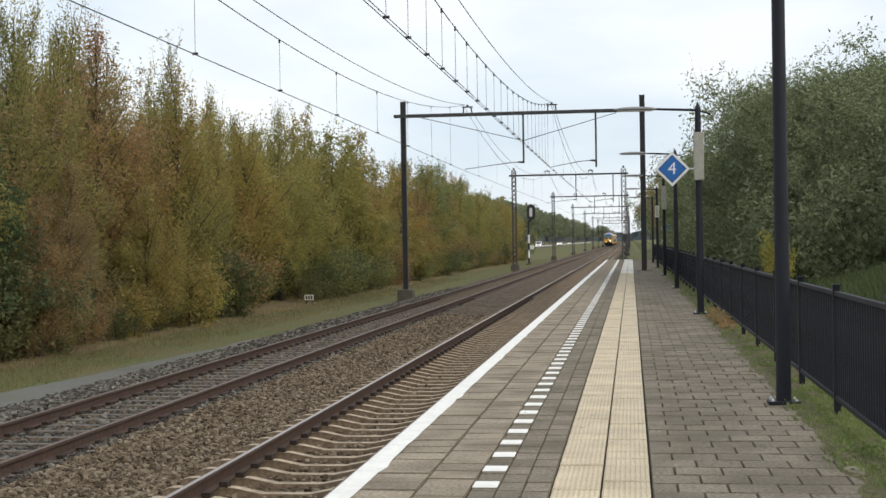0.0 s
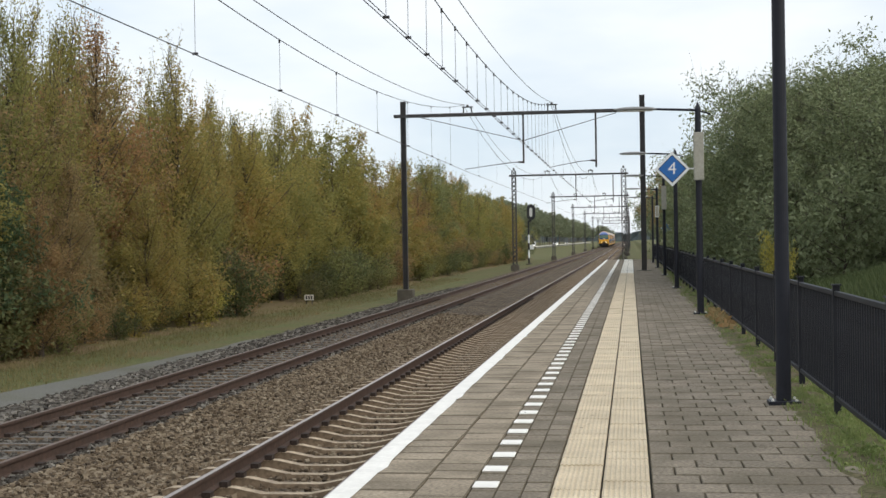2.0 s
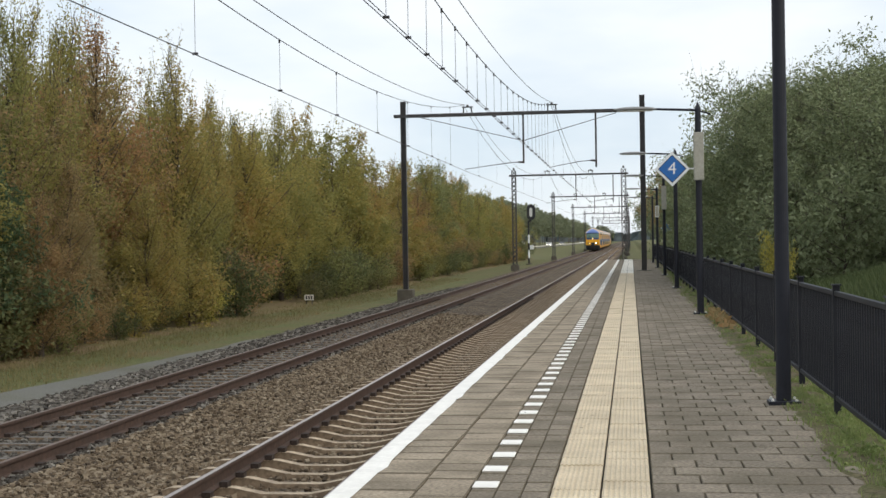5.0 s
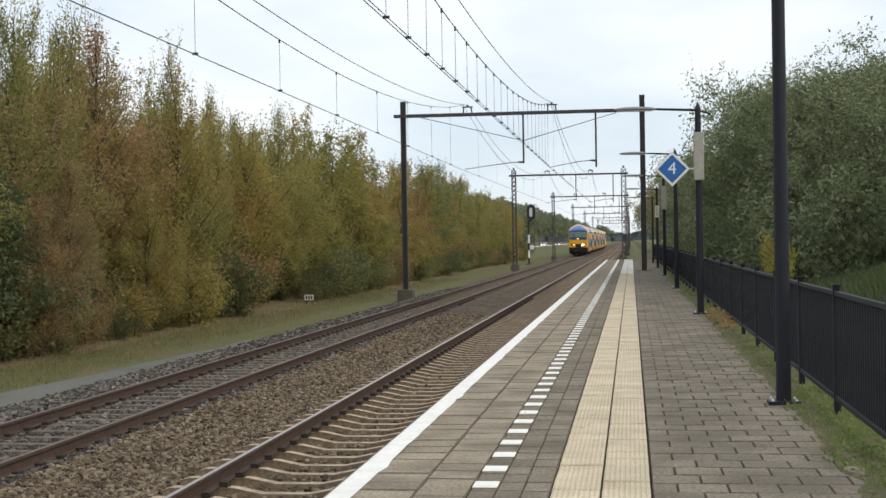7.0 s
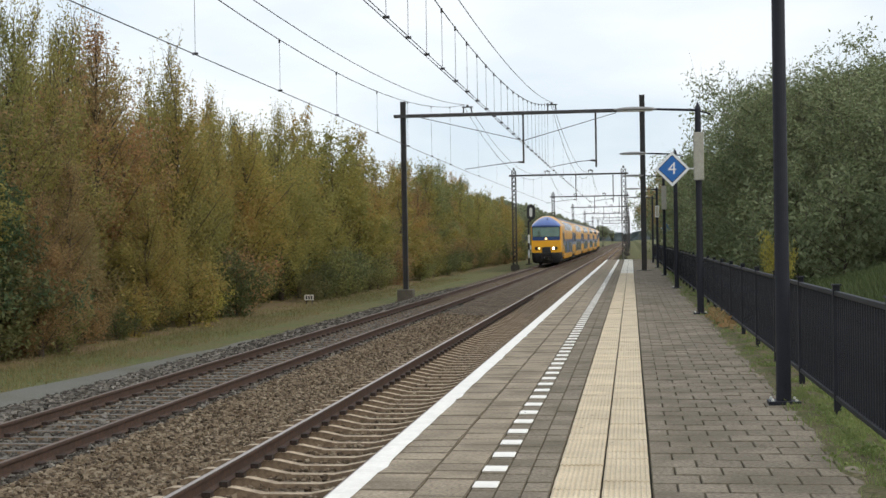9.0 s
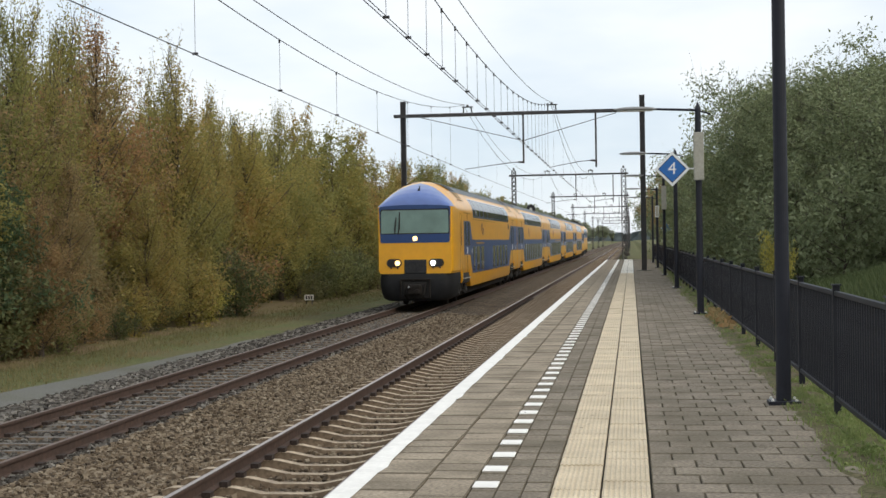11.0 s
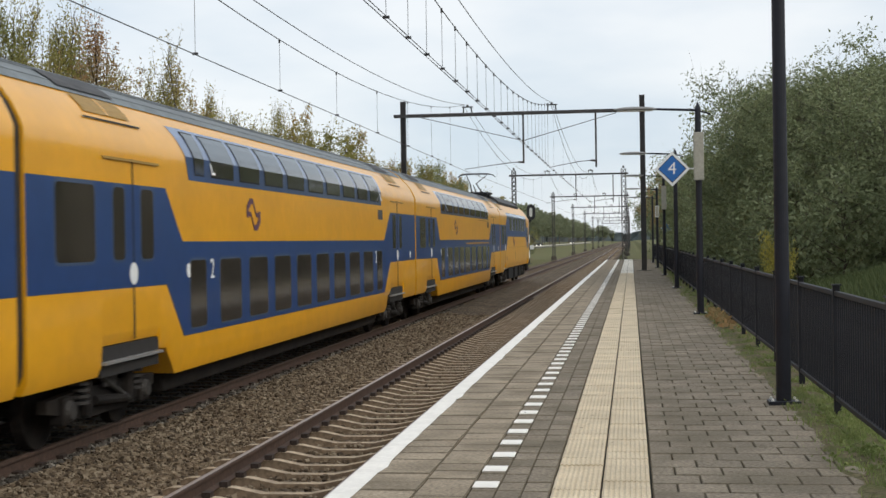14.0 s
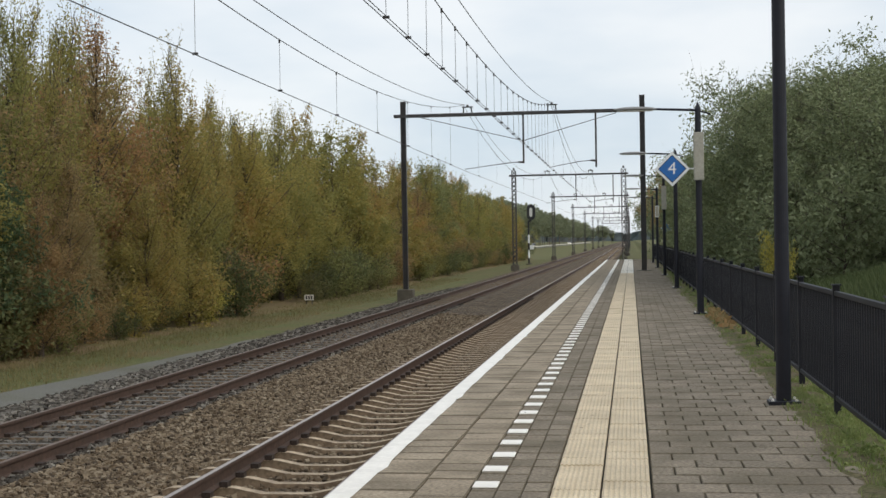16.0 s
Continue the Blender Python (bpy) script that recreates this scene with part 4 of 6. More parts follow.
def tree_meshes(name, seed, height, radius, count, size, shape, limbs=34, long=1.6, droop=0.0, base=0.12, rise=0.6, tight=1.0, twigs=3, thin=0.65, tall=1.25, shoots=0.0):
    """Trunk with limbs, and a crown of leaves gathered along them. shape(u) gives the crown's width at the height u."""
    rng = np.random.default_rng(seed)
    bm = bmesh.new()
    pts = [Vector((0, 0, -0.3))]
    for i in range(1, 8):
        u = i / 7
        pts.append(Vector((0.05 * height * (rng.random() - 0.5) * u, 0.05 * height * (rng.random() - 0.5) * u, u * height * 0.97)))
    r0 = 0.012 * height + 0.02
    for i in range(7):
        rod(bm, pts[i], pts[i + 1], r0 * (1 - i / 7.3), r0 * (1 - (i + 1) / 7.3), 7)
    centres, weight = [], []
    for i in range(limbs):
        u = base + (1 - base) * ((i + rng.random()) / limbs)
        k = min(6, int(u * 7))
        root = pts[k].lerp(pts[k + 1], u * 7 - k)
        a = i * 2.4 + rng.random()
        lobe = noise.noise(Vector((math.cos(a) * 1.4 + seed * 3.1, math.sin(a) * 1.4, u * height / radius * 1.1)))
        w = radius * shape(u) * rng.uniform(0.6, 1.15) * (1 + 0.55 * lobe)
        full = rng.uniform(0.35, 1.6)
        tip = root + Vector((math.cos(a) * w, math.sin(a) * w, w * rng.uniform(0.5, 1.5) * rise))
        rod(bm, root, tip, r0 * 0.2 * (1.1 - u) + 0.008, 0.005, 4)
        for q in (0.95, 0.6, 0.78)[:twigs]:
            t0 = root.lerp(tip, q)
            rod(bm, t0, t0 + Vector(rng.normal(0, 0.16 * w + 0.06, 3)) + Vector((0, 0, 0.22 * w + 0.1)), 0.006, 0.003, 3)
        for q in (0.3, 0.5, 0.7, 0.85, 1.0, 1.1):
            c = root.lerp(tip, q) + Vector(rng.normal(0, 0.13 * w + 0.04, 3))
            centres.append((*c, 0.055 * w + 0.07))
            weight.append((w + 0.12) * full * rng.uniform(0.5, 1.5) * (1.2 - thin * u))
        if u > 0.5 and rng.random() < shoots:
            end = tip + Vector((rng.normal(0, 0.16), rng.normal(0, 0.16), rng.uniform(0.5, 1.25)))
            rod(bm, tip, end, 0.009, 0.004, 4)
            for q in (0.25, 0.5, 0.75, 1.0):
                centres.append((*tip.lerp(end, q), 0.085))
                weight.append(0.075 * rng.uniform(0.4, 1.5))
    for i in range(7):
        z = height * (0.86 + 0.025 * i)
        centres.append((pts[7].x, pts[7].y, z, 0.09))
        weight.append(0.16)
        for s in (-1, 1):
            a = rng.random() * 6.28
            rod(bm, (pts[7].x, pts[7].y, z), (pts[7].x + 0.2 * math.cos(a), pts[7].y + 0.2 * math.sin(a), z + 0.4), 0.007, 0.004, 4)
    weight = np.array(weight) / sum(weight)
    c = np.array(centres)
    k = rng.choice(len(c), count, p=weight)
    p = c[k, :3] + rng.normal(0, 1, (count, 3)) * c[k, 3:] * tight * np.array((1, 1, tall))
    v = leaves_at(rng, p, size, long, droop, True)
    me = bpy.data.meshes.new(name + "_crown")
    me.from_pydata(v.tolist(), [], np.arange(3 * count).reshape(-1, 3).tolist())
    tm = bpy.data.meshes.new(name + "_trunk")
    bm.to_mesh(tm)
    bm.free()
    return tm, me


def plant(kind, tm, cm, material, m, label, group):
    root = thing(kind, label, "tree" if "shrub" not in kind else "shrub", group, m)
    link("trunk", tm, M["bark"], root)
    link("crown", cm, material, root)
    return root


def spire(u):
    return 0.07 + 1.05 * (1 - u) if u > 0.15 else 0.85 + u


def dome(u):
    return math.sqrt(max(0.03, 1 - ((u - 0.45) / 0.6) ** 2))


# narrow autumn trees in a dense belt behind the through track
rng_t = random.Random(11)
KINDS = ("autumn", "birch", "autumn", "rusty", "birch", "rusty", "olive")


def plume(u):
    return 0.12 + 0.95 * (1 - u ** 1.3) if u > 0.15 else 0.85 + u



belt = [(tree_meshes("belt", 20 + i, 10.2, 2.2, 23000, 0.066, spire, 90, base=0.05, rise=1.3, twigs=2, thin=0.9, tall=1.9, shoots=0.8), k) for i, k in enumerate(KINDS)]
belt_far = [(tree_meshes("belt", 40 + i, 10.2, 2.1, 8500, 0.105, plume, 40, base=0.05, rise=1.2, twigs=1, thin=0.85, tall=1.7, shoots=0.6), k) for i, k in enumerate(KINDS)]
LABELS = {"autumn": "slender autumn tree with olive and orange leaves", "birch": "slender birch with yellow-green autumn leaves",
          "olive": "slender tree with olive green leaves", "rusty": "slender autumn tree turning russet brown"}


SKYLINE = ((29, 11.0), (42, 10.7), (51, 10.7), (55, 9.3), (60, 10.1), (68, 9.7), (76, 9.6), (83, 10.7), (93, 9.2), (124, 10.2), (182, 9.5), (200, 8.4), (217, 6.5))
MIXES = ((45, (3, 5, 0, 3, 1)), (60, (0, 2, 1, 4, 0, 5)), (92, (1, 4, 6, 2, 0)), (135, (5, 0, 2, 6)), (999, (2, 6, 0, 1)))   # kinds of tree, stretch by stretch


def skyline(y):
    """How high the belt stands along the line."""
    for (ya, ha), (yb, hb) in zip(SKYLINE, SKYLINE[1:]):
        if y <= yb:
            return ha + (hb - ha) * max(0.0, (y - ya) / (yb - ya))
    return SKYLINE[-1][1]


def belt_tree(x, y, part_height, near=True):
    i = rng_t.choice(next(m for end, m in MIXES if y < end))
    (tm, cm), k = (belt if near and y < 68 else belt_far)[i]
    w = rng_t.uniform(0.85, 1.25)
    m = pose(x, y, ground_height(x, y), 0, 0, rng_t.uniform(0, 360)) @ Matrix.Diagonal((w, w, part_height * skyline(y) / 10.2, 1))
    return plant("birch_tree" if k == "birch" else "autumn_tree", tm, cm, M[k], m, LABELS[k], "tree belt along the railway")


y = 29.0
while y < 206:
    belt_tree(-17.2 + rng_t.uniform(-1.0, 0.6), y, rng_t.uniform(0.68, 0.97))
    y += rng_t.uniform(2.1, 3.6) * (1 if y < 90 else 1.25)
y = 31.0
while y < 212:
    belt_tree(-20.2 + rng_t.uniform(-0.9, 0.9), y, rng_t.uniform(0.88, 1.07))
    y += rng_t.uniform(2.4, 3.9) * (1 if y < 90 else 1.3)
# third row, added behind the others to darken the depth between the stems
y = 33.0
while y < 120:
    belt_tree(-23.2 + rng_t.uniform(-0.9, 0.9), y, rng_t.uniform(0.7, 0.95), False)
    y += rng_t.uniform(3.4, 5.0)

# undergrowth at the foot of the belt
low = [tree_meshes("low", 60 + i, 2.6, 1.25, 2800, 0.09, dome, 26, base=0.02, tight=1.3) for i in range(3)]
y = 30.0
while y < 205:
    tm, cm = low[rng_t.randrange(3)]
    x = -15.55 + rng_t.uniform(-0.6, 0.35)
    s = rng_t.uniform(0.35, 0.95)
    k = rng_t.choice(("shrub", "shrub", "olive", "rusty", "autumn"))
    words = {"shrub": "low dark green shrub", "olive": "low olive green shrub", "rusty": "low russet shrub", "autumn": "low yellow-brown shrub"}[k] + " at the foot of the tree belt"
    plant("shrub", tm, cm, M[k], pose(x, y, ground_height(x, y) - 0.05, 0, 0, rng_t.uniform(0, 360)) @ Matrix.Diagonal((s * 1.1, s * 1.2, s, 1)), words, "undergrowth")
    y += rng_t.uniform(1.1, 3.0) * (1 if y < 90 else 1.6)
    if 57 < y < 66:          # kept clear round the distance board
        y = 66.0
y = 30.0
while y < 130:
    tm, cm = low[rng_t.randrange(3)]
    x = -18.6 + rng_t.uniform(-0.5, 0.5)
    plant("shrub", tm, cm, M["shrub"], pose(x, y, ground_height(x, y) - 0.05, 0, 0, rng_t.uniform(0, 360)) @ Matrix.Diagonal((1.5, 1.5, rng_t.uniform(0.8, 1.3), 1)), "dark green shrub between the stems of the tree belt", "undergrowth")
    y += rng_t.uniform(2.4, 3.4)
tm, cm = low[0]
plant("shrub", tm, cm, M["golden"], pose(-15.4, 49.5, -1.35) @ Matrix.Diagonal((0.5, 0.6, 0.55, 1)), "small bright yellow shrub at the edge of the tree belt", "undergrowth")
pine = tree_meshes("pine", 90, 7.0, 1.9, 18000, 0.05, spire, 110, long=3.6, rise=0.3, twigs=1)
plant("pine_tree", *pine, M["pine"], pose(-16.4, 33.4, -1.3) @ Matrix.Diagonal((1, 1, 0.93, 1)), "dark green young pine in front of the autumn trees", "tree belt along the railway")

for x, y, s, i in [(-15.2, 34.3, 0.42, 3), (-15.4, 36.6, 0.5, 5), (-15.6, 43.5, 0.45, 0)]:
    (tm, cm), k = belt[i]
    plant("autumn_tree", tm, cm, M[k], pose(x, y, ground_height(x, y), 0, 0, y * 9) @ Matrix.Diagonal((0.6, 0.6, s, 1)), "young autumn tree at the edge of the belt", "tree belt along the railway")

# broad green trees behind the fence
broad = [tree_meshes("broad", 120 + i, 8.0, 2.85, 32000, 0.078, dome, 130, long=1.9, droop=0.2, base=0.02, rise=0.5, tight=0.9, twigs=2, shoots=0.12) for i in range(3)]
broad_far = [tree_meshes("broad", 140 + i, 8.0, 2.85, 10000, 0.125, dome, 70, long=1.9, droop=0.2, base=0.02, rise=0.5, twigs=1, shoots=0.08) for i in range(3)]
for i, (x, y, s, h) in enumerate([(7.9, 31.5, 0.8, 0.56), (6.6, 37.5, 0.85, 0.66), (4.8, 47, 0.74, 0.80), (5.1, 54.5, 0.74, 0.9), (5.6, 62.5, 0.76, 0.86), (9.7, 37, 0.95, 0.80), (6.5, 44.5, 0.92, 0.80), (9.3, 46, 1.0, 0.9), (6.2, 52, 0.9, 0.84), (8.8, 56, 1.0, 0.98),
                                   (5.4, 60, 0.9, 0.82), (4.9, 69, 0.82, 0.78), (4.2, 99, 0.85, 0.84), (8.6, 66, 1.0, 1.0), (4.6, 79, 0.82, 0.8), (4.4, 90, 0.82, 0.84), (11.5, 31, 1.0, 0.6), (13.2, 40, 1.1, 0.86)]):
    tm, cm = (broad if y < 58 else broad_far)[i % 3]
    plant("willow_tree", tm, cm, M["willow"], pose(x, y, ground_height(x, y) - 0.2, 0, 0, i * 77) @ Matrix.Diagonal((s, s, h, 1)), "broad bushy green tree behind the platform fence", "trees behind the fence")
stemmed = [tree_meshes("broad", 160 + i, 8.0, 2.6, 9000, 0.13, dome, 60, long=1.9, base=0.36, rise=0.5, twigs=1) for i in range(2)]
for x, y, s in [(3.3, 112, 0.9), (4.9, 124, 0.85), (2.9, 150, 0.9), (3.6, 136, 0.8), (3.3, 168, 0.98), (5.2, 158, 0.9), (5.0, 196, 1.0), (6.0, 240, 1.1), (7.0, 300, 1.2)]:
    tm, cm = stemmed[int(y / 2) % 2]
    k = "rusty" if y == 112 else "willow"
    plant("willow_tree" if k == "willow" else "autumn_tree", tm, cm, M[k], pose(x, y, -0.9, 0, 0, y * 3) @ Matrix.Diagonal((s * 0.85, s * 0.85, s, 1)), "broad bushy tree beside the line beyond the platform", "trees behind the fence")
for x, y, s in [(3.12, 31.0, 0.55), (3.3, 32.2, 0.42)]:
    tm, cm = low[1]
    plant("shrub", tm, cm, M["golden"], pose(x, y, 0, 0, 0, y * 50) @ Matrix.Diagonal((s * 0.46, s * 0.46, s, 1)), "yellow-leaved shrub behind the fence", "shrubs behind the fence")
for i in range(16):
    tm, cm = low[i % 3]
    x, y = 4.3 + rng_t.uniform(-0.6, 0.8), 34 + i * 4.4
    plant("shrub", tm, cm, M["willow"], pose(x, y, -0.1, 0, 0, i * 50) @ Matrix.Diagonal((1.0, 1.1, rng_t.uniform(0.8, 1.2), 1)), "dark green shrub filling the foot of the trees", "shrubs behind the fence")

# row of roadside trees with bare stems
road_tree = [tree_meshes("roadside", 200 + i, 11.5, 3.3, 1500, 0.48, lambda u: 1.1 * dome(u) * (0.55 + 0.5 * u), 40, base=0.36, twigs=1) for i in range(3)]
y = 318.0
while y < 960:
    tm, cm = road_tree[rng_t.randrange(3)]
    s = rng_t.uniform(0.85, 1.08)
    plant("roadside_tree", tm, cm, M["fargreen_hazed"], pose(-31 + rng_t.uniform(-1, 1), y, -0.74, 0, 0, y * 7) @ Matrix.Diagonal((s, s, s, 1)), "roadside tree with a bare stem and haze-paled green crown", "roadside tree row")
    y += 9.5 if y < 500 else 14
for x, y, s in [(-30, 1080, 1.0), (-25, 1095, 1.05), (-20, 1085, 1.0), (-15.5, 1100, 0.85), (-22, 1120, 1.1)]:
    tm, cm = road_tree[int(-x) % 3]
    plant("roadside_tree", tm, cm, M["fargreen_hazed"], pose(x, y, -1.3, 0, 0, y) @ Matrix.Diagonal((s * 1.1, s * 1.1, s, 1)), "tree of a far clump beside the line", "far tree clump")


def far_woods():
    """The line of woods on the horizon, with the haze in its colour."""
    rng = np.random.default_rng(5)
    v, f = [], []
    xs = np.arange(-1500, 1500, 14.0)
    for row, yy in enumerate((1500, 1650)):
        for x in xs:
            if row == 0 and -60 < x < 10:
                continue
            h, w = rng.uniform(7, 11), rng.uniform(9, 15)
            k = len(v)
            for a in range(6):
                t = a * math.tau / 6
                v.append((x + w * math.cos(t), yy + w * math.sin(t), -2))
            for a in range(6):
                t = a * math.tau / 6 + 0.4
                v.append((x + w * 0.9 * math.cos(t), yy + w * 0.9 * math.sin(t), h * rng.uniform(0.75, 0.97)))
            v.append((x, yy, h))
            for a in range(6):
                b = (a + 1) % 6
                f += [(k + a, k + b, k + 6 + b, k + 6 + a), (k + 6 + a, k + 6 + b, k + 12)]
    tagged(link("far_woods", pydata("far_woods", v, f), M["far"]), "hazy grey-green woods on the horizon", "woods", kind="stuff")


far_woods()


def grass_tufts(name, n, place, h, label, seed, material):
    """Upright blades standing on the ground."""
    rng = np.random.default_rng(seed)
    v = []
    while len(v) < 3 * n:
        x, y = place(rng)
        z = ground_height(x, y)
        if -1 < x < 1.9:
            z = -0.02
        a, hh, w = rng.uniform(0, 6.28), h * rng.uniform(0.4, 1.3), 0.012 * rng.uniform(0.7, 1.5) * (h / 0.12) ** 0.5
        lx, ly = rng.normal(0, 0.35 * hh, 2)
        v += [(x - w * math.cos(a), y - w * math.sin(a), z - 0.02), (x + w * math.cos(a), y + w * math.sin(a), z - 0.02), (x + lx, y + ly, z + hh)]
    f = [(3 * i, 3 * i + 1, 3 * i + 2) for i in range(n)]
    tagged(link(name, pydata(name, v, f), material), label, "grass", kind="stuff")


def verge(rng):
    """A place in one of the tufts, which thin out towards the paving."""
    while True:
        y = 7.5 + 60 * rng.random() ** 1.8
        x = 1.66 + rng.normal(0, 0.13) + 0.10 * noise.noise(Vector((y * 0.7, 3, 0)))
        if noise.noise(Vector((x * 5, y * 2.2, 7))) > rng.uniform(0.0, 0.4) - (0.25 if 10.2 < y < 14 else 0):
            return x, y


def leaf_litter():
    """Fallen orange leaves caught at the fence foot."""
    rng = np.random.default_rng(8)
    p = np.stack([rng.normal(1.62, 0.10, 420), rng.normal(25.5, 1.3, 420), rng.uniform(0.02, 0.16, 420)], 1)
    v = leaves_at(rng, p, 0.07, 1.4)
    tagged(link("leaf_litter", pydata("leaf_litter", v, [(4 * i, 4 * i + 1, 4 * i + 2, 4 * i + 3) for i in range(420)]), M["rusty"]), "fallen orange leaves at the fence foot", "leaves", kind="stuff")
    n = 150
    p = np.stack([rng.uniform(-1.7, 1.5, n), 9 + 24 * rng.random(n) ** 1.5, rng.uniform(0.006, 0.012, n)], 1)
    v = leaves_at(rng, p, 0.026, 1.4)
    v[:, 2] = 0.007 + 0.15 * np.abs(v[:, 2] - 0.007)
    tagged(link("dropped_leaves", pydata("dropped_leaves", v, [(4 * i, 4 * i + 1, 4 * i + 2, 4 * i + 3) for i in range(n)]), M["bark"]), "small brown leaves dropped on the paving", "leaves", kind="stuff")


leaf_litter()


def verge_rubble():
    """Pale lumps of mortar and flat broken tile lying where the paving ends."""
    for x, y, a, b, h, turn in ((1.41, 9.2, 0.07, 0.15, 0.010, 8), (1.62, 8.75, 0.10, 0.13, 0.03, 40), (1.57, 8.25, 0.07, 0.09, 0.03, 70)):
        bm = bmesh.new()
        bmesh.ops.create_icosphere(bm, subdivisions=2, radius=1.0)
        for v in bm.verts:
            v.co *= 1 + 0.35 * noise.noise(v.co * 1.7 + Vector((y, x, 0)))
            v.co = Vector((v.co.x * a, v.co.y * b, v.co.z * h))
        ob = part("stone", bm, M["rubble"])
        ob.matrix_basis = pose(x, y, 0.012, 0, 0, turn)
        tagged(ob, "pale flat lump of sandy mortar on the paving edge", "stone", "lumps at the paving edge")


verge_rubble()


def verge_weeds():
    """Broad little leaves of weeds in loose patches along the fence foot."""
    rng = np.random.default_rng(31)
    spots = []
    while len(spots) < 130:
        spots.append(verge(rng))
    p = np.concatenate([np.stack([rng.normal(x, 0.05, 26), rng.normal(y, 0.07, 26), np.abs(rng.normal(0.02, 0.03, 26)) + 0.012], 1) for x, y in spots])
    v = leaves_at(rng, p, 0.022, 1.5)
    f = np.arange(4 * len(p)).reshape(-1, 4).tolist()
    tagged(link("verge_weeds", pydata("verge_weeds", v, f), M["blades"]), "small leafy green weeds along the fence foot", "weeds", kind="stuff")


verge_weeds()
grass_tufts("verge_grass", 26000, verge, 0.065, "green tufts of grass along the fence foot", 1, M["blades"])
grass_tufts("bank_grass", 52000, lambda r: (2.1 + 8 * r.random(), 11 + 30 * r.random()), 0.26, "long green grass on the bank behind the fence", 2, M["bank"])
grass_tufts("trackside_grass", 22000, lambda r: (-12.3 - 3.6 * r.random() ** 0.8, 26 + 80 * r.random() ** 1.6), 0.11, "short yellowish grass between path and trees", 3, M["dry"])


# ---- signal, marker board, road ----
def signal_post():
    root = thing("railway_signal", "black oval railway signal on a black and white banded post", "railway signal", m=pose(-12.05, 165, -1.3))
    for z0, z1, k in ((0, 0.75, "black"), (0.75, 1.7, "white_sign"), (1.7, 2.5, "black"), (2.5, 3.5, "white_sign"), (3.5, 5.2, "black")):
        bm = bmesh.new()
        rod(bm, (0, 0, z0), (0, 0, z1), 0.11, 0.11, 12)
        part("post_band", bm, M[k], root)
    oval = [(0.5 * math.cos(a) + 0.33, (0.42 if math.sin(a) > 0 else -0.42) + 0.5 * math.sin(a)) for a in [i * math.tau / 24 + 0.01 for i in range(24)]]
    bm = bmesh.new()
    extrude_xy(bm, oval, 0, 0.25)
    head = part("signal_head", bm, M["black"], root)
    head.matrix_basis = pose(0, 0, 6.15, 90, 0, 0)
    bm = bmesh.new()
    extrude_xy(bm, [(0.3 + (x - 0.3) * 0.36, y * 0.60) for x, y in oval], 0.25, 0.262)
    part("lens_panel", bm, M["diffuser"], root, "pale panel in the black oval").matrix_basis = pose(0, 0, 6.15, 90, 0, 0)
    bm = bmesh.new()
    box(bm, 0.1, 0.35, -0.16, 0.16, 5.0, 5.35, 0.02)
    part("bracket", bm, M["black"], root)
    bm = bmesh.new()
    box(bm, 0.13, 0.55, -0.2, 0.2, 1.75, 2.25, 0.02)
    part("cabinet", bm, M["white_sign"], root)
    bm = bmesh.new()
    box(bm, -0.35, 0.35, -0.35, 0.35, -0.3, 0.08, 0.03)
    part("foundation", bm, M["concrete"], root)


signal_post()


def marker_board():
    root = thing("distance_board", "small white distance board on two short posts", "railway sign", m=pose(-14.95, 63.5, ground_height(-14.95, 63.5)))
    bm = bmesh.new()
    box(bm, -0.22, 0.22, -0.015, 0.015, 0.22, 0.48, 0.004)
    part("board", bm, M["pale"], root)
    for x in (-0.13, 0.13):
        bm = bmesh.new()
        box(bm, x - 0.02, x + 0.02, 0.016, 0.05, -0.2, 0.45)
        part("post", bm, M["steel"], root)
    for x, w in ((-0.12, 0.07), (0.0, 0.07), (0.12, 0.07)):
        bm = bmesh.new()
        box(bm, x - w / 2, x + w / 2, -0.02, -0.0155, 0.27, 0.42)
        part("dark_bar", bm, M["black"], root)


marker_board()
strip("road", M["asphalt"], [(-29.4, -0.72), (-29.2, -0.70), (-26.2, -0.70), (-26.0, -0.72)], "grey asphalt road beside the railway", "road", y0=150, y1=1400, parts=40)


def guard_rail():
    root = thing("guard_rail", "pale steel guard rail along the road", "guard rail")
    bm = bmesh.new()
    run(bm, [(-25.5, -0.28), (-25.44, -0.24), (-25.5, -0.16), (-25.44, -0.08), (-25.5, -0.02), (-25.53, -0.02), (-25.47, -0.08), (-25.53, -0.16), (-25.47, -0.24), (-25.53, -0.28)], 300, 900)
    part("rail_beam", bm, M["pale"], root)
    bm = bmesh.new()
    for i in range(60):
        box(bm, -25.62, -25.53, 300 + i * 10, 300.1 + i * 10, -0.8, -0.05)
    part("posts", bm, M["pale"], root)


guard_rail()


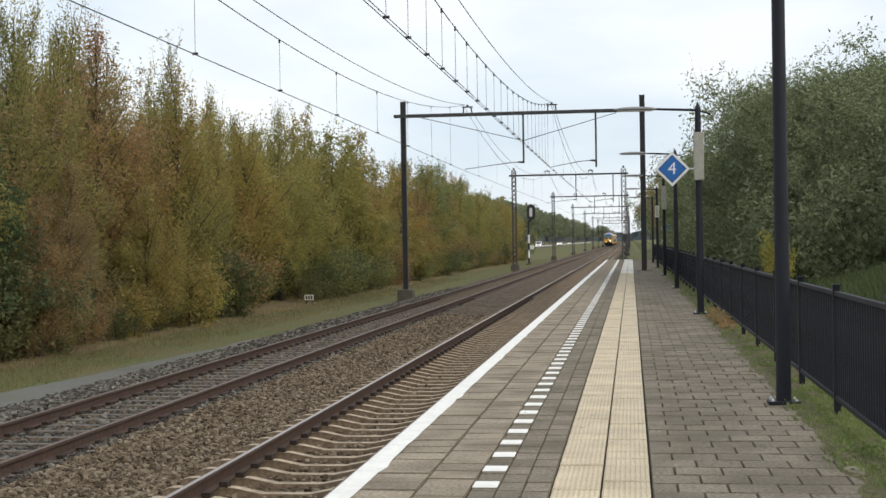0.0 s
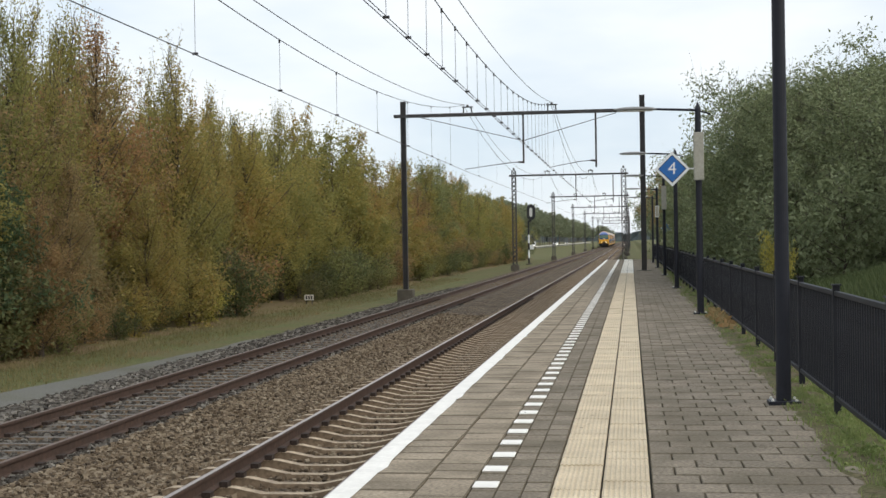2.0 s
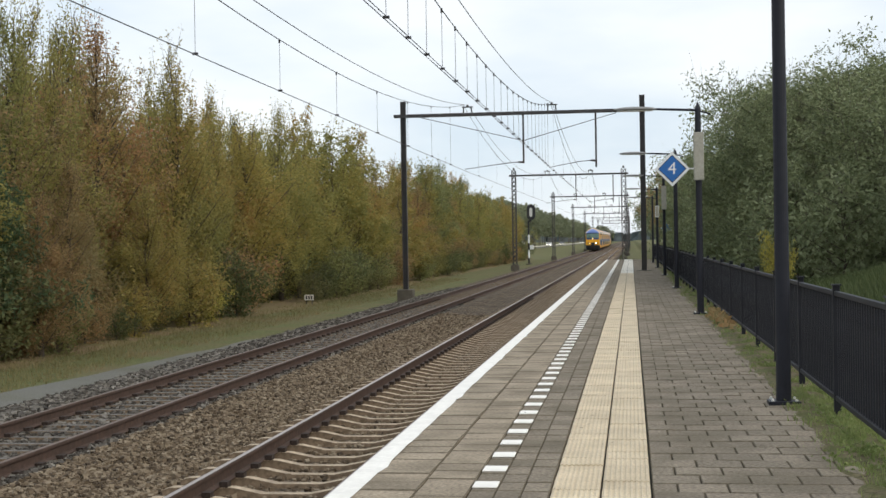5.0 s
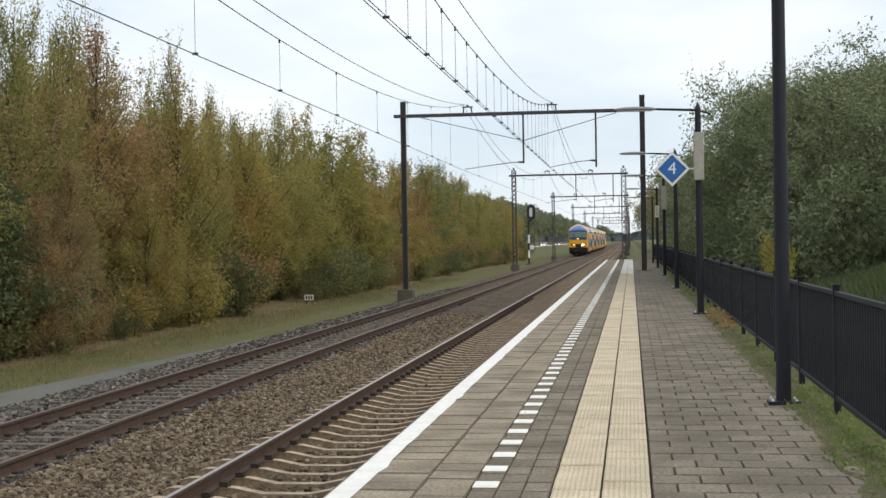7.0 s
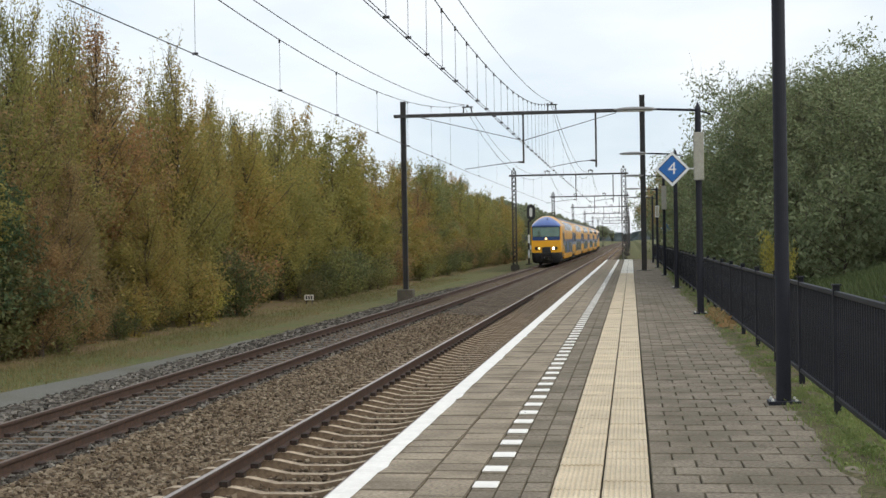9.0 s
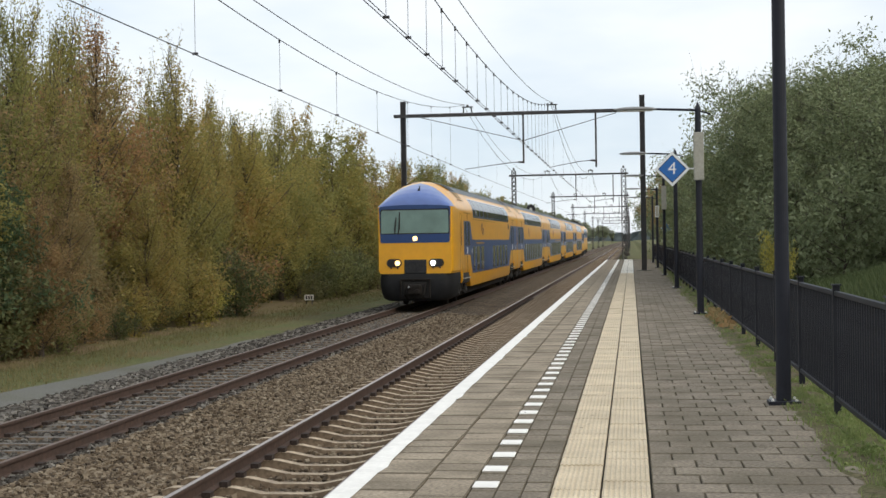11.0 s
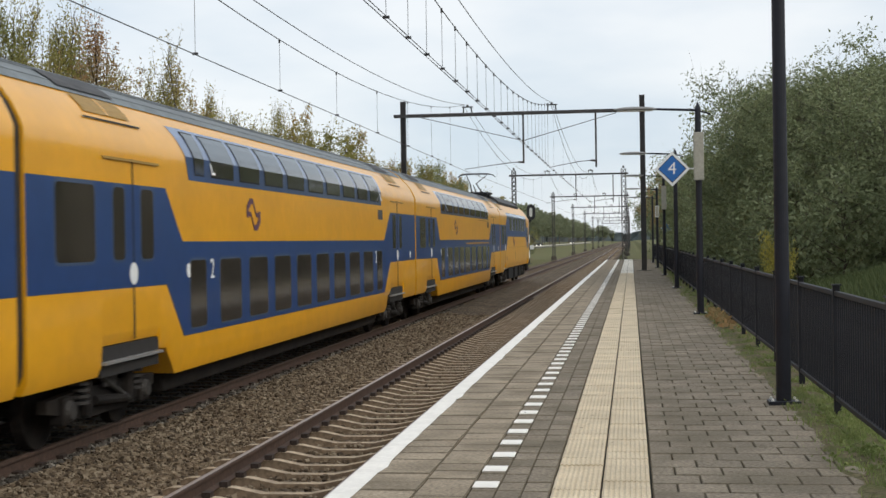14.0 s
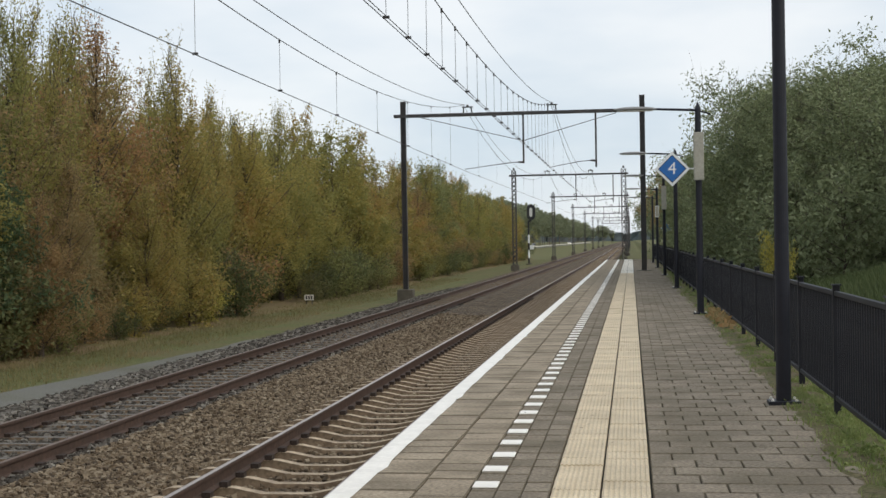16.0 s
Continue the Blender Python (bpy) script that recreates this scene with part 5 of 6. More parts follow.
def car(material, label, tall):
    root = thing("car", label, "car", "cars on the road")
    bm = bmesh.new()
    h = 1.9 if tall else 1.42
    side = [(-2.1, 0.35), (-2.15, 0.75), (-1.9, 0.95), (-1.15, 1.02), (-0.6, h - 0.05), (0.2, h), (1.7, h - 0.1), (2.1, 0.95), (2.15, 0.4)]
    plate(bm, side, -0.85, 0.85)
    bmesh.ops.bevel(bm, geom=list(bm.edges), offset=0.05, segments=2, affect="EDGES")
    part("body", bm, material, root)
    bm = bmesh.new()
    a, b = Vector((0, -1.13, 1.05)), Vector((0, -0.63, h - 0.08))
    n = Vector((0, -(b.z - a.z), b.y - a.y)).normalized() * 0.012
    q = [bm.verts.new(p + n) for p in (a + Vector((-0.72, 0, 0)), a + Vector((0.72, 0, 0)), b + Vector((0.62, 0, 0)), b + Vector((-0.62, 0, 0)))]
    bm.faces.new(q)
    part("windscreen", bm, M["glass"], root)
    for x in (-0.6, 0.6):
        bm = bmesh.new()
        bmesh.ops.create_uvsphere(bm, u_segments=10, v_segments=6, radius=0.13)
        bmesh.ops.translate(bm, verts=bm.verts, vec=(x, -2.1, 0.68))
        part("headlight", bm, M["carlight"], root, "lit headlight")
    for x in (-0.78, 0.78):
        for y in (-1.35, 1.35):
            bm = bmesh.new()
            rod(bm, (x - 0.1, y, 0.32), (x + 0.1, y, 0.32), 0.32, 0.32, 16)
            part("wheel", bm, M["tyre"], root)
    return root


CARS = [(car(M["carwhite"], "white van with lit headlights on the far road", True), 424.0, 13.8),
        (car(M["carwhite"], "white car with lit headlights on the far road", False), 550.0, 14.8),
        (car(M["cardark"], "dark car with lit headlights on the far road", False), 640.0, 15.3),
        (car(M["cardark"], "dark car with lit headlights on the far road", False), 863.0, 14.0)]


# ---- the double-deck train ----
PROFILE = [(1.40, 1.30), (1.40, 2.4), (1.40, 3.28), (1.40, 3.44), (1.40, 3.60), (1.36, 3.71), (1.28, 3.87), (1.16, 4.03), (1.01, 4.18), (0.84, 4.32), (0.62, 4.45), (0.32, 4.545), (0.0, 4.58)]
SPEED, NOSE_AT = 38.45, -0.6   # nose line passes y = NOSE_AT at 12.3 s


def side_x(z):
    for (xa, za), (xb, zb) in zip(PROFILE, PROFILE[1:]):
        if za <= z <= zb:
            return xa + (xb - xa) * (z - za) / (zb - za)
    return PROFILE[0][0]


def shell(stations, blue_cap=None):
    """A body lofted through (y, foot height, width factor, roof factor); closed at both ends."""
    bm = bmesh.new()
    rings = []
    for y, foot, w, k in stations:
        half = [(1.34, foot), (1.39, foot + 0.12)] + [(x, z if z <= 3.60 else 3.60 + (z - 3.60) * k) for x, z in PROFILE]
        ring = [(x * w, z) for x, z in half] + [(-x * w, z) for x, z in half[-2::-1]]
        rings.append([bm.verts.new((x, y, z)) for x, z in ring])
    n = len(rings[0])
    for a, b in zip(rings, rings[1:]):
        for i in range(n):
            bm.faces.new((a[i], a[(i + 1) % n], b[(i + 1) % n], b[i]))
    bm.faces.new(rings[0][::-1])
    bm.faces.new(rings[-1])
    bmesh.ops.recalc_face_normals(bm, faces=bm.faces)
    for f in bm.faces:
        f.smooth = True
    if blue_cap:
        for k in (-0.75, 0.75):      # clean edge between the blue dome and the yellow sides
            bmesh.ops.bisect_plane(bm, geom=list(bm.verts) + list(bm.edges) + list(bm.faces), plane_co=(0, 0.93, 0), plane_no=(k, 1, 0), dist=1e-4)
        for f in bm.faces:
            c = f.calc_center_median()
            f.material_index = 1 if blue_cap(c) else 0
    return bm


def crisp(ob, degrees=28):
    """Smooth the curves of a shell and keep its corners."""
    ob.data.set_sharp_from_angle(angle=radians(degrees))
    return ob


def skin(bm, y0, y1, z0, z1, lift, side, lean=0.0, steps=6):
    """A sheet that follows the bowed side between two heights; lean moves its top along."""
    zs = sorted({z0, z1, *[z for _, z in PROFILE if z0 < z < z1]})
    rows = []
    for z in zs:
        u = (z - z0) / (z1 - z0)
        x = side_x(z) + lift * (1.0 if z < 3.61 else 0.8)
        up = 0.0 if z < 3.61 else lift * 0.6
        rows.append((bm.verts.new((side * x, y0 + lean * u, z + up)), bm.verts.new((side * x, y1 + lean * u * 0, z + up))))
    for (a, b), (c, d) in zip(rows, rows[1:]):
        bm.faces.new((a, b, d, c) if side > 0 else (b, a, c, d))
    return bm


def clipped(y0, y1, z0, z1, c):
    """A rectangle of (y, z) with its corners rounded off."""
    d = c * 0.3
    return [(y0 + c, z0), (y1 - c, z0), (y1 - d, z0 + d), (y1, z0 + c), (y1, z1 - c), (y1 - d, z1 - d), (y1 - c, z1), (y0 + c, z1), (y0 + d, z1 - d), (y0, z1 - c), (y0, z0 + c), (y0 + d, z0 + d)]


def pane(parent, y0, y1, z0, z1, side, name="window"):
    """A flat side window: a thin blue-grey frame with the dark glass in it."""
    bm = bmesh.new()
    plate(bm, clipped(y0 - 0.035, y1 + 0.035, z0 - 0.035, z1 + 0.035, 0.10), side * 1.4045, side * 1.4085)
    fr = part(name, bm, M["win_frame"], parent)
    bm = bmesh.new()
    plate(bm, clipped(y0, y1, z0, z1, 0.08), side * 1.4085, side * 1.4115)
    part("pane", bm, M["low_glass"], fr)
    return fr


def bowed_pane(parent, y0, y1, z0, z1, side, lean):
    bm = bmesh.new()
    skin(bm, y0, y1, z0, z1, 0.016, side, lean)
    return part("pane", bm, M["glass"], parent)


def blue_panel(parent, points, side):
    bm = bmesh.new()
    plate(bm, points, side * 1.396, side * 1.4045)
    return part("blue_panel", bm, M["blue"], parent, "dark blue painted band")


def bogie(parent, y):
    bm = bmesh.new()
    for s in (-1, 1):
        plate(bm, [(y - 1.75, 0.62), (y - 1.75, 0.48), (y - 0.6, 0.30), (y + 0.6, 0.30), (y + 1.75, 0.48), (y + 1.75, 0.62), (y + 0.7, 0.66), (y - 0.7, 0.66)], s * 1.02, s * 1.14)
        for d in (-1.25, 1.25):
            box(bm, s * 1.1 - 0.1, s * 1.1 + 0.1, y + d - 0.16, y + d + 0.16, 0.30, 0.62, 0.03)
            rod(bm, (s * 1.15, y + d * 0.55, 0.35), (s * 1.15, y + d * 0.55, 0.85), 0.1, 0.1, 10)
        rod(bm, (s * 1.2, y - 0.5, 0.5), (s * 1.2, y + 0.5, 0.42), 0.06, 0.06, 8)
    box(bm, -1.0, 1.0, y - 0.4, y + 0.4, 0.45, 0.8)
    b = part("bogie", bm, M["under"], parent, "dirty dark bogie frame")
    for s in (-1, 1):
        for d in (-1.25, 1.25):
            bm = bmesh.new()
            rod(bm, (s * 1.2, y + d, 0.46), (s * 1.25, y + d, 0.46), 0.13, 0.10, 14)
            for k in range(4):
                rod(bm, (s * 1.17, y + d * 0.72, 0.5 + 0.075 * k), (s * 1.17, y + d * 0.72, 0.535 + 0.075 * k), 0.12, 0.12, 12)
            part("axle_box", bm, M["wellgrey"], b, "dusty grey axle box and spring")
        bm = bmesh.new()
        rod(bm, (s * 1.2, y - 0.35, 0.78), (s * 1.2, y + 0.75, 0.36), 0.035, 0.035, 8)
        box(bm, s * 1.19 - 0.03, s * 1.19 + 0.03, y - 0.2, y + 0.2, 0.62, 0.9, 0.02)
        part("damper", bm, M["wellgrey"], b, "dusty grey damper")
    for d in (-1.25, 1.25):
        bm = bmesh.new()
        for s in (-1, 1):
            rod(bm, (s * 0.69, y + d, 0.46), (s * 0.82, y + d, 0.46), 0.46, 0.44, 28)
        rod(bm, (-0.82, y + d, 0.46), (0.82, y + d, 0.46), 0.08, 0.08, 10)
        part("wheelset", bm, M["under"], b)


def door(parent, y, side, flip=1):
    """Double door: two narrow panes, the seam between them, a gutter above, a steel step below and a round sign."""
    for a, b in ((-0.68, -0.30), (0.28, 0.74)):
        a, b = sorted((a * flip, b * flip))
        pane(parent, y + a, y + b, 2.18, 3.07, side, name="door_window")
    bm = bmesh.new()
    box(bm, side * 1.404 - 0.004, side * 1.404 + 0.004, y - 0.02, y + 0.02, 1.18, 3.44)
    part("door_seam", bm, M["rubber"], parent)
    bm = bmesh.new()
    box(bm, side * 1.41 - 0.015, side * 1.41 + 0.015, y - 1.0, y + 0.95, 3.40, 3.43)
    part("gutter", bm, M["brownvent"], parent)
    bm = bmesh.new()
    rod(bm, (side * 1.404, y, 2.0), (side * 1.411, y, 2.0), 0.14, 0.14, 18)
    part("round_sign", bm, M["white_sign"], parent, "round white door sign")
    # solid block coloured near black for the shade inside the step recess
    bm = bmesh.new()
    box(bm, min(side * 0.9, side * 1.36), max(side * 0.9, side * 1.36), y - 1.05, y + 1.0, 0.78, 1.14)
    part("step_well", bm, M["rubber"], parent)
    bm = bmesh.new()
    box(bm, min(side * 1.0, side * 1.43), max(side * 1.0, side * 1.43), y - 1.05, y + 1.0, 0.93, 0.965)
    part("door_step", bm, M["step"], parent, "steel door step")


def emblem(parent, y, z, side):
    """Plain interlocking bars standing in for the operator's mark."""
    bm = bmesh.new()
    x0, x1 = side * 1.404, side * 1.41
    for pts in ([(-0.40, -0.08), (-0.40, 0.12), (-0.22, 0.26), (-0.02, 0.26), (0.22, -0.06), (0.40, -0.06), (0.40, 0.03), (0.19, 0.06), (-0.05, 0.40), (-0.30, 0.40), (-0.56, 0.20), (-0.56, -0.08)],
                [(0.40, 0.08), (0.40, -0.12), (0.22, -0.26), (0.02, -0.26), (-0.22, 0.06), (-0.40, 0.06), (-0.40, -0.03), (-0.19, -0.06), (0.05, -0.40), (0.30, -0.40), (0.56, -0.20), (0.56, 0.08)]):
        plate(bm, [(y + a * 0.74, z + b * 0.66) for a, b in pts], x0, x1)
        x1 += side * 0.002
    part("emblem", bm, M["logo"], parent, "dark purple zigzag mark")


def roof_part(parent, y0, y1):
    bm = bmesh.new()
    top = [(x, z) for x, z in PROFILE if z >= 4.17]
    half = [(x + 0.004, z + 0.012) for x, z in top]
    ring = half + [(-x, z) for x, z in half[-2::-1]]
    a = [bm.verts.new((x, y0, z)) for x, z in ring]
    b = [bm.verts.new((x, y1, z)) for x, z in ring]
    for i in range(len(ring) - 1):
        bm.faces.new((a[i], b[i], b[i + 1], a[i + 1]))
    ribs = []
    for s in (-1, 1):
        for off in (0.86, 0.66, 0.4):
            zz = [z for x, z in ((0.86, 4.30), (0.66, 4.43), (0.4, 4.53)) if x == off][0]
            ribs.append(rod(bmesh.new(), (s * off, y0, zz + 0.012), (s * off, y1, zz + 0.012), 0.014, 0.014, 5))
    ob = part("roof", bm, M["roof"], parent, "grey ribbed roof")
    for r in ribs:
        part("roof_rib", r, M["roof"], ob)
    return ob


def roof_hatch(parent, y, side):
    """The slatted air inlet in the roof slope over a door."""
    bm = bmesh.new()
    skin(bm, y - 0.75, y + 0.75, 3.95, 4.17, 0.012, side)
    h = part("air_inlet", bm, M["brownvent"], parent)
    bm = bmesh.new()
    skin(bm, y - 0.95, y + 0.95, 3.86, 3.885, 0.016, side)
    part("slat", bm, M["rubber"], h)
    bm = bmesh.new()
    skin(bm, y - 0.04, y + 0.04, 3.95, 4.17, 0.018, side)
    part("slat", bm, M["yellow"], h)
    bm = bmesh.new()
    skin(bm, y - 0.9, y + 0.9, 4.24, 4.50, 0.03, side)
    part("roof_cover", bm, M["machine"], parent)


def undercarriage(parent, y0, y1):
    bm = bmesh.new()
    box(bm, -1.12, 1.12, y0, y1, 0.30, 0.62, 0.04)
    part("underframe", bm, M["under"], parent)


def foot_stations(L, front_at=0.1, y_first=None):
    """Body foot heights along a coach: raised over the door steps, low in the middle."""
    s = [(front_at, 0.80), (2.15, 0.80), (2.19, 1.15), (4.22, 1.15), (4.26, 0.98), (4.6, 0.96), (4.95, 0.58),
         (L - 4.95, 0.58), (L - 4.6, 0.96), (L - 4.26, 0.98), (L - 4.22, 1.15), (L - 2.19, 1.15), (L - 2.15, 0.80), (L - 0.12, 0.80)]
    return s


MID_HIGH = [5.62, 6.42, 7.95, 9.5, 11.1, 12.75, 14.4, 16.05, 17.65, 19.2, 20.75]
FIRST_HIGH = [5.62, 6.75, 8.72, 10.25, 11.95, 13.85, 15.78, 17.75, 19.7, 20.8]


def deck_windows(parent, side, L, low_windows, high=None):
    """Blue upper strip with its row of bowed panes, and the panes of the lower deck."""
    bm = bmesh.new()
    y0, y1 = 5.5, L - 5.55
    skin(bm, y0, y1, 3.27, 4.02, 0.006, side, -0.33)
    strip_ob = part("upper_window_band", bm, M["band"], parent, "blue band round the upper windows")
    edges = (high or MID_HIGH)[:-1] + [L - 5.65]
    for a, b in zip(edges, edges[1:]):
        frame_bm = bmesh.new()
        skin(frame_bm, a + 0.14, b - 0.20, 3.345, 3.975, 0.010, side, -0.14)
        fr = part("window_frame", frame_bm, M["rubber"], strip_ob, "thin dark window frame")
        bowed_pane(fr, a + 0.17, b - 0.23, 3.37, 3.95, side, -0.13)
    for a, b in low_windows:
        pane(parent, a, b, 1.17, 2.13, side)


def number(parent, text, y, z, side, h=0.42):
    if side < 0:
        return
    letter(text, h, M["white_sign"], parent, pose(1.4 + 0.012 if z < 3.4 else side_x(z) + 0.03, y, z, 90, 0, 90) @ pose(0, 0, 0, 0 if z < 3.4 else -22, 0, 0), "class_number")


MID_LOW = [(5.5, 6.25)] + [(7.05 + 1.64 * i - 0.1, 8.2 + 1.64 * i - 0.1) for i in range(8)] + [(20.15, 20.85)]
FIRST_LOW = [(5.5, 6.3), (7.21, 8.42), (8.89, 10.08), (10.45, 11.74), (12.13, 13.75), (14.21, 15.74), (16.31, 17.9), (18.36, 19.85), (20.4, 21.1)]
CAB_LOW = [(5.5, 6.12), (6.72, 7.82), (8.4, 9.5), (13.42, 14.4), (15.0, 16.05), (16.7, 17.6), (18.3, 19.2), (19.9, 20.6)]


def deck_coach(label, first_class=False):
    L = 26.4
    root = thing("train_coach", label, "train coach", "coaches of the train")
    b = shell([(y, z, 1.0, 1.0) for y, z in foot_stations(L)])
    crisp(part("body", b, M["yellow"], root, "glossy yellow painted coach body"))
    roof_part(root, 0.3, L - 0.3)
    undercarriage(root, 5.1, L - 5.1)
    for s in (-1, 1):
        blue_panel(root, [(0.11, 1.84), (0.11, 3.12), (4.5, 3.12), (5.2, 2.40), (L - 5.2, 2.40), (L - 4.25, 3.12), (L - 0.13, 3.12), (L - 0.13, 1.84), (L - 4.3, 1.83), (L - 5.25, 1.08), (5.2, 1.08), (4.5, 1.82)], s)
        deck_windows(root, s, L, FIRST_LOW if first_class else MID_LOW, FIRST_HIGH if first_class else None)
        pane(root, 0.85, 1.98, 2.17, 3.07, s, name="side_window")
        door(root, 3.25, s)
        door(root, L - 3.17, s, -1)
        emblem(root, 9.5 if first_class else 8.9, 2.84, s)
        roof_hatch(root, 2.9, s)
        roof_hatch(root, L - 2.9, s)
        bm = bmesh.new()
        skin(bm, 20.35, 21.0, 2.92, 3.16, 0.01, s)
        part("display", bm, M["machine"], root)
        bm = bmesh.new()
        rod(bm, (s * 1.404, 5.45, 1.99), (s * 1.411, 5.45, 1.99), 0.1, 0.1, 14)
        part("round_sign", bm, M["white_sign"], root)
        bm = bmesh.new()
        rod(bm, (s * 1.404, L - 1.05, 1.99), (s * 1.411, L - 1.05, 1.99), 0.1, 0.1, 14)
        part("round_sign", bm, M["white_sign"], root)
        for t, y, z in (("2", 6.9 if first_class else 6.55, 1.98), ("2", 6.8 if first_class else 6.48, 3.5), ("1" if first_class else "2", 20.12 if first_class else 20.0, 1.98), ("1" if first_class else "2", 20.55, 3.5)):
            number(root, t, y, z, s)
        if first_class:
            bm = bmesh.new()
            box(bm, s * 1.406 - 0.005, s * 1.406 + 0.005, 12.5, 21.1, 2.24, 2.29)
            part("class_stripe", bm, M["yellow"], root, "yellow first class stripe")
            bm = bmesh.new()
            box(bm, s * 1.41 - 0.01, s * 1.41 + 0.01, 17.0, 21.0, 3.19, 3.215)
            part("gutter", bm, M["brownvent"], root)
    for y in (2.9, L - 2.9):
        bogie(root, y)
    part("gangway", shell([(-0.13, 0.9, 0.972, 0.96), (0.12, 0.9, 0.972, 0.96)]), M["rubber"], root, "black rubber gangway")
    return root


def cab_coach():
    L = 27.0
    root = thing("train_cab_coach", "yellow double-deck driving coach with a blue domed cab roof", "train coach", "coaches of the train")
    nose = [(-0.50, 1.22, 0.935, 0.06), (-0.47, 1.22, 0.95, 0.20), (-0.38, 1.22, 0.965, 0.36), (-0.2, 1.22, 0.98, 0.52), (0.1, 1.22, 0.99, 0.68), (0.5, 1.22, 1.0, 0.82), (1.0, 1.22, 1.0, 0.93), (1.6, 1.22, 1.0, 1.0), (1.9, 1.2, 1.0, 1.0)]
    fine = [nose[0]]
    for p, q in zip(nose, nose[1:]):
        n = max(1, round((q[0] - p[0]) / 0.07))
        fine += [tuple(a + (b - a) * i / n for a, b in zip(p, q)) for i in range(1, n + 1)]
    nose = fine
    b = shell(nose + [(y, z, 1.0, 1.0) for y, z in foot_stations(L, 2.05)], lambda c: c.y < 0.93 - 0.75 * abs(c.x) and c.z > 3.60)
    body = crisp(part("body", b, None, root, "glossy yellow painted body with a blue cab roof"))
    body.data.materials.append(M["yellow"])
    body.data.materials.append(M["dome"])
    roof_part(root, 1.7, L - 0.3)
    undercarriage(root, 5.1, L - 5.1)
    # face: blue field, windscreen, lamps and hatch
    bm = bmesh.new()
    extrude_xy(bm, [(-1.22, 2.32), (1.22, 2.32), (1.25, 2.4), (1.285, 3.55), (1.26, 3.612), (0.9, 3.645), (0.4, 3.668), (-0.4, 3.668), (-0.9, 3.645), (-1.26, 3.612), (-1.285, 3.55), (-1.25, 2.4)], 0.0, 0.012)
    part("blue_face_panel", bm, M["blue"], root).matrix_basis = pose(0, -0.502, 0, 90, 0, 0)
    bm = bmesh.new()
    extrude_xy(bm, [(-1.19, 2.66), (1.19, 2.66), (1.215, 2.72), (1.21, 3.42), (1.17, 3.48), (-1.17, 3.48), (-1.21, 3.42), (-1.215, 2.72)], 0.012, 0.024)
    rim = bmesh.new()
    extrude_xy(rim, [(-1.225, 2.63), (1.225, 2.63), (1.25, 2.7), (1.24, 3.45), (1.19, 3.52), (-1.19, 3.52), (-1.24, 3.45), (-1.25, 2.7)], 0.012, 0.018)
    part("windscreen_seal", rim, M["rubber"], root).matrix_basis = pose(0, -0.502, 0, 90, 0, 0)
    ws = part("windscreen", bm, M["shield"], root, "wide greenish windscreen")
    ws.matrix_basis = pose(0, -0.502, 0, 90, 0, 0)
    bm = bmesh.new()
    for a, b2, r in (((-0.60, -0.535, 2.64), (-0.56, -0.54, 2.95), 0.022), ((-0.56, -0.545, 2.80), (-0.53, -0.545, 3.42), 0.028), ((-0.72, -0.535, 2.64), (-0.70, -0.54, 2.9), 0.02), ((-0.72, -0.545, 2.76), (-0.66, -0.545, 3.22), 0.026)):
        rod(bm, a, b2, r, r * 0.6, 6)
    part("wiper", bm, M["rubber"], root)
    bm = bmesh.new()
    box(bm, -0.40, 0.40, -0.53, -0.48, 1.22, 1.72, 0.02)
    part("coupling_hatch", bm, M["louvre"], root, "dark slatted hatch over the coupling")
    for s in (-1, 1):
        bm = bmesh.new()
        arc = [(0.13 * math.cos(a), 0.145 * math.sin(a)) for a in [math.pi * (k / 8 - 0.5) for k in range(9)]]
        extrude_xy(bm, [(s * 0.76 + 0.14 + a, 1.60 + b) for a, b in arc] + [(s * 0.76 - 0.14 - a, 1.60 - b) for a, b in arc], 0.0, 0.05)
        h = part("lamp_housing", bm, M["black"], root)
        h.matrix_basis = pose(0, -0.485, 0, 90, 0, 0)
        for dx in (-0.12, 0.12):
            bm = bmesh.new()
            rod(bm, (s * 0.76 + dx, -0.50, 1.43), (s * 0.76 + dx, -0.53, 1.43), 0.035, 0.03, 10)
            part("marker_lamp", bm, M["rubber"], root)
        for dx, k in ((-0.12, "headlight" if s > 0 else "headlight_warm"), (0.12, "black")):
            bm = bmesh.new()
            x = s * (0.76 + dx)
            rod(bm, (x, -0.53, 1.60), (x, -0.56, 1.60), 0.09, 0.085, 20)
            part("headlight", bm, M[k], h).matrix_basis = h.matrix_basis.inverted()
    bm = bmesh.new()
    rod(bm, (0, -0.51, 2.47), (0, -0.545, 2.47), 0.085, 0.08, 20)
    part("top_headlight", bm, M["headlight_warm"], root, "lit amber top headlight")
    bm = bmesh.new()
    rod(bm, (0.1, 0.1, 4.12), (0.1, 0.12, 4.36), 0.035, 0.02, 8)
    rod(bm, (0.1, 0.1, 4.2), (0.1, -0.05, 4.22), 0.03, 0.05, 8)
    part("horn", bm, M["black"], root)
    # dark apron, coupler and plough
    bm = bmesh.new()
    rings = []
    for z, w, y in ((1.21, 1.34, -0.53), (1.0, 1.37, -0.60), (0.75, 1.36, -0.61), (0.5, 1.31, -0.58), (0.34, 1.24, -0.53), (0.25, 1.08, -0.47)):
        back = 1.75 - (1.21 - z) * 0.7
        half = [(w, back), (w, 0.1), (w - 0.03, -0.12), (w - 0.12, y + 0.16), (w - 0.30, y + 0.03), (w - 0.5, y)]
        rings.append([bm.verts.new((px, py, z)) for px, py in half] + [bm.verts.new((-px, py, z)) for px, py in half[::-1]])
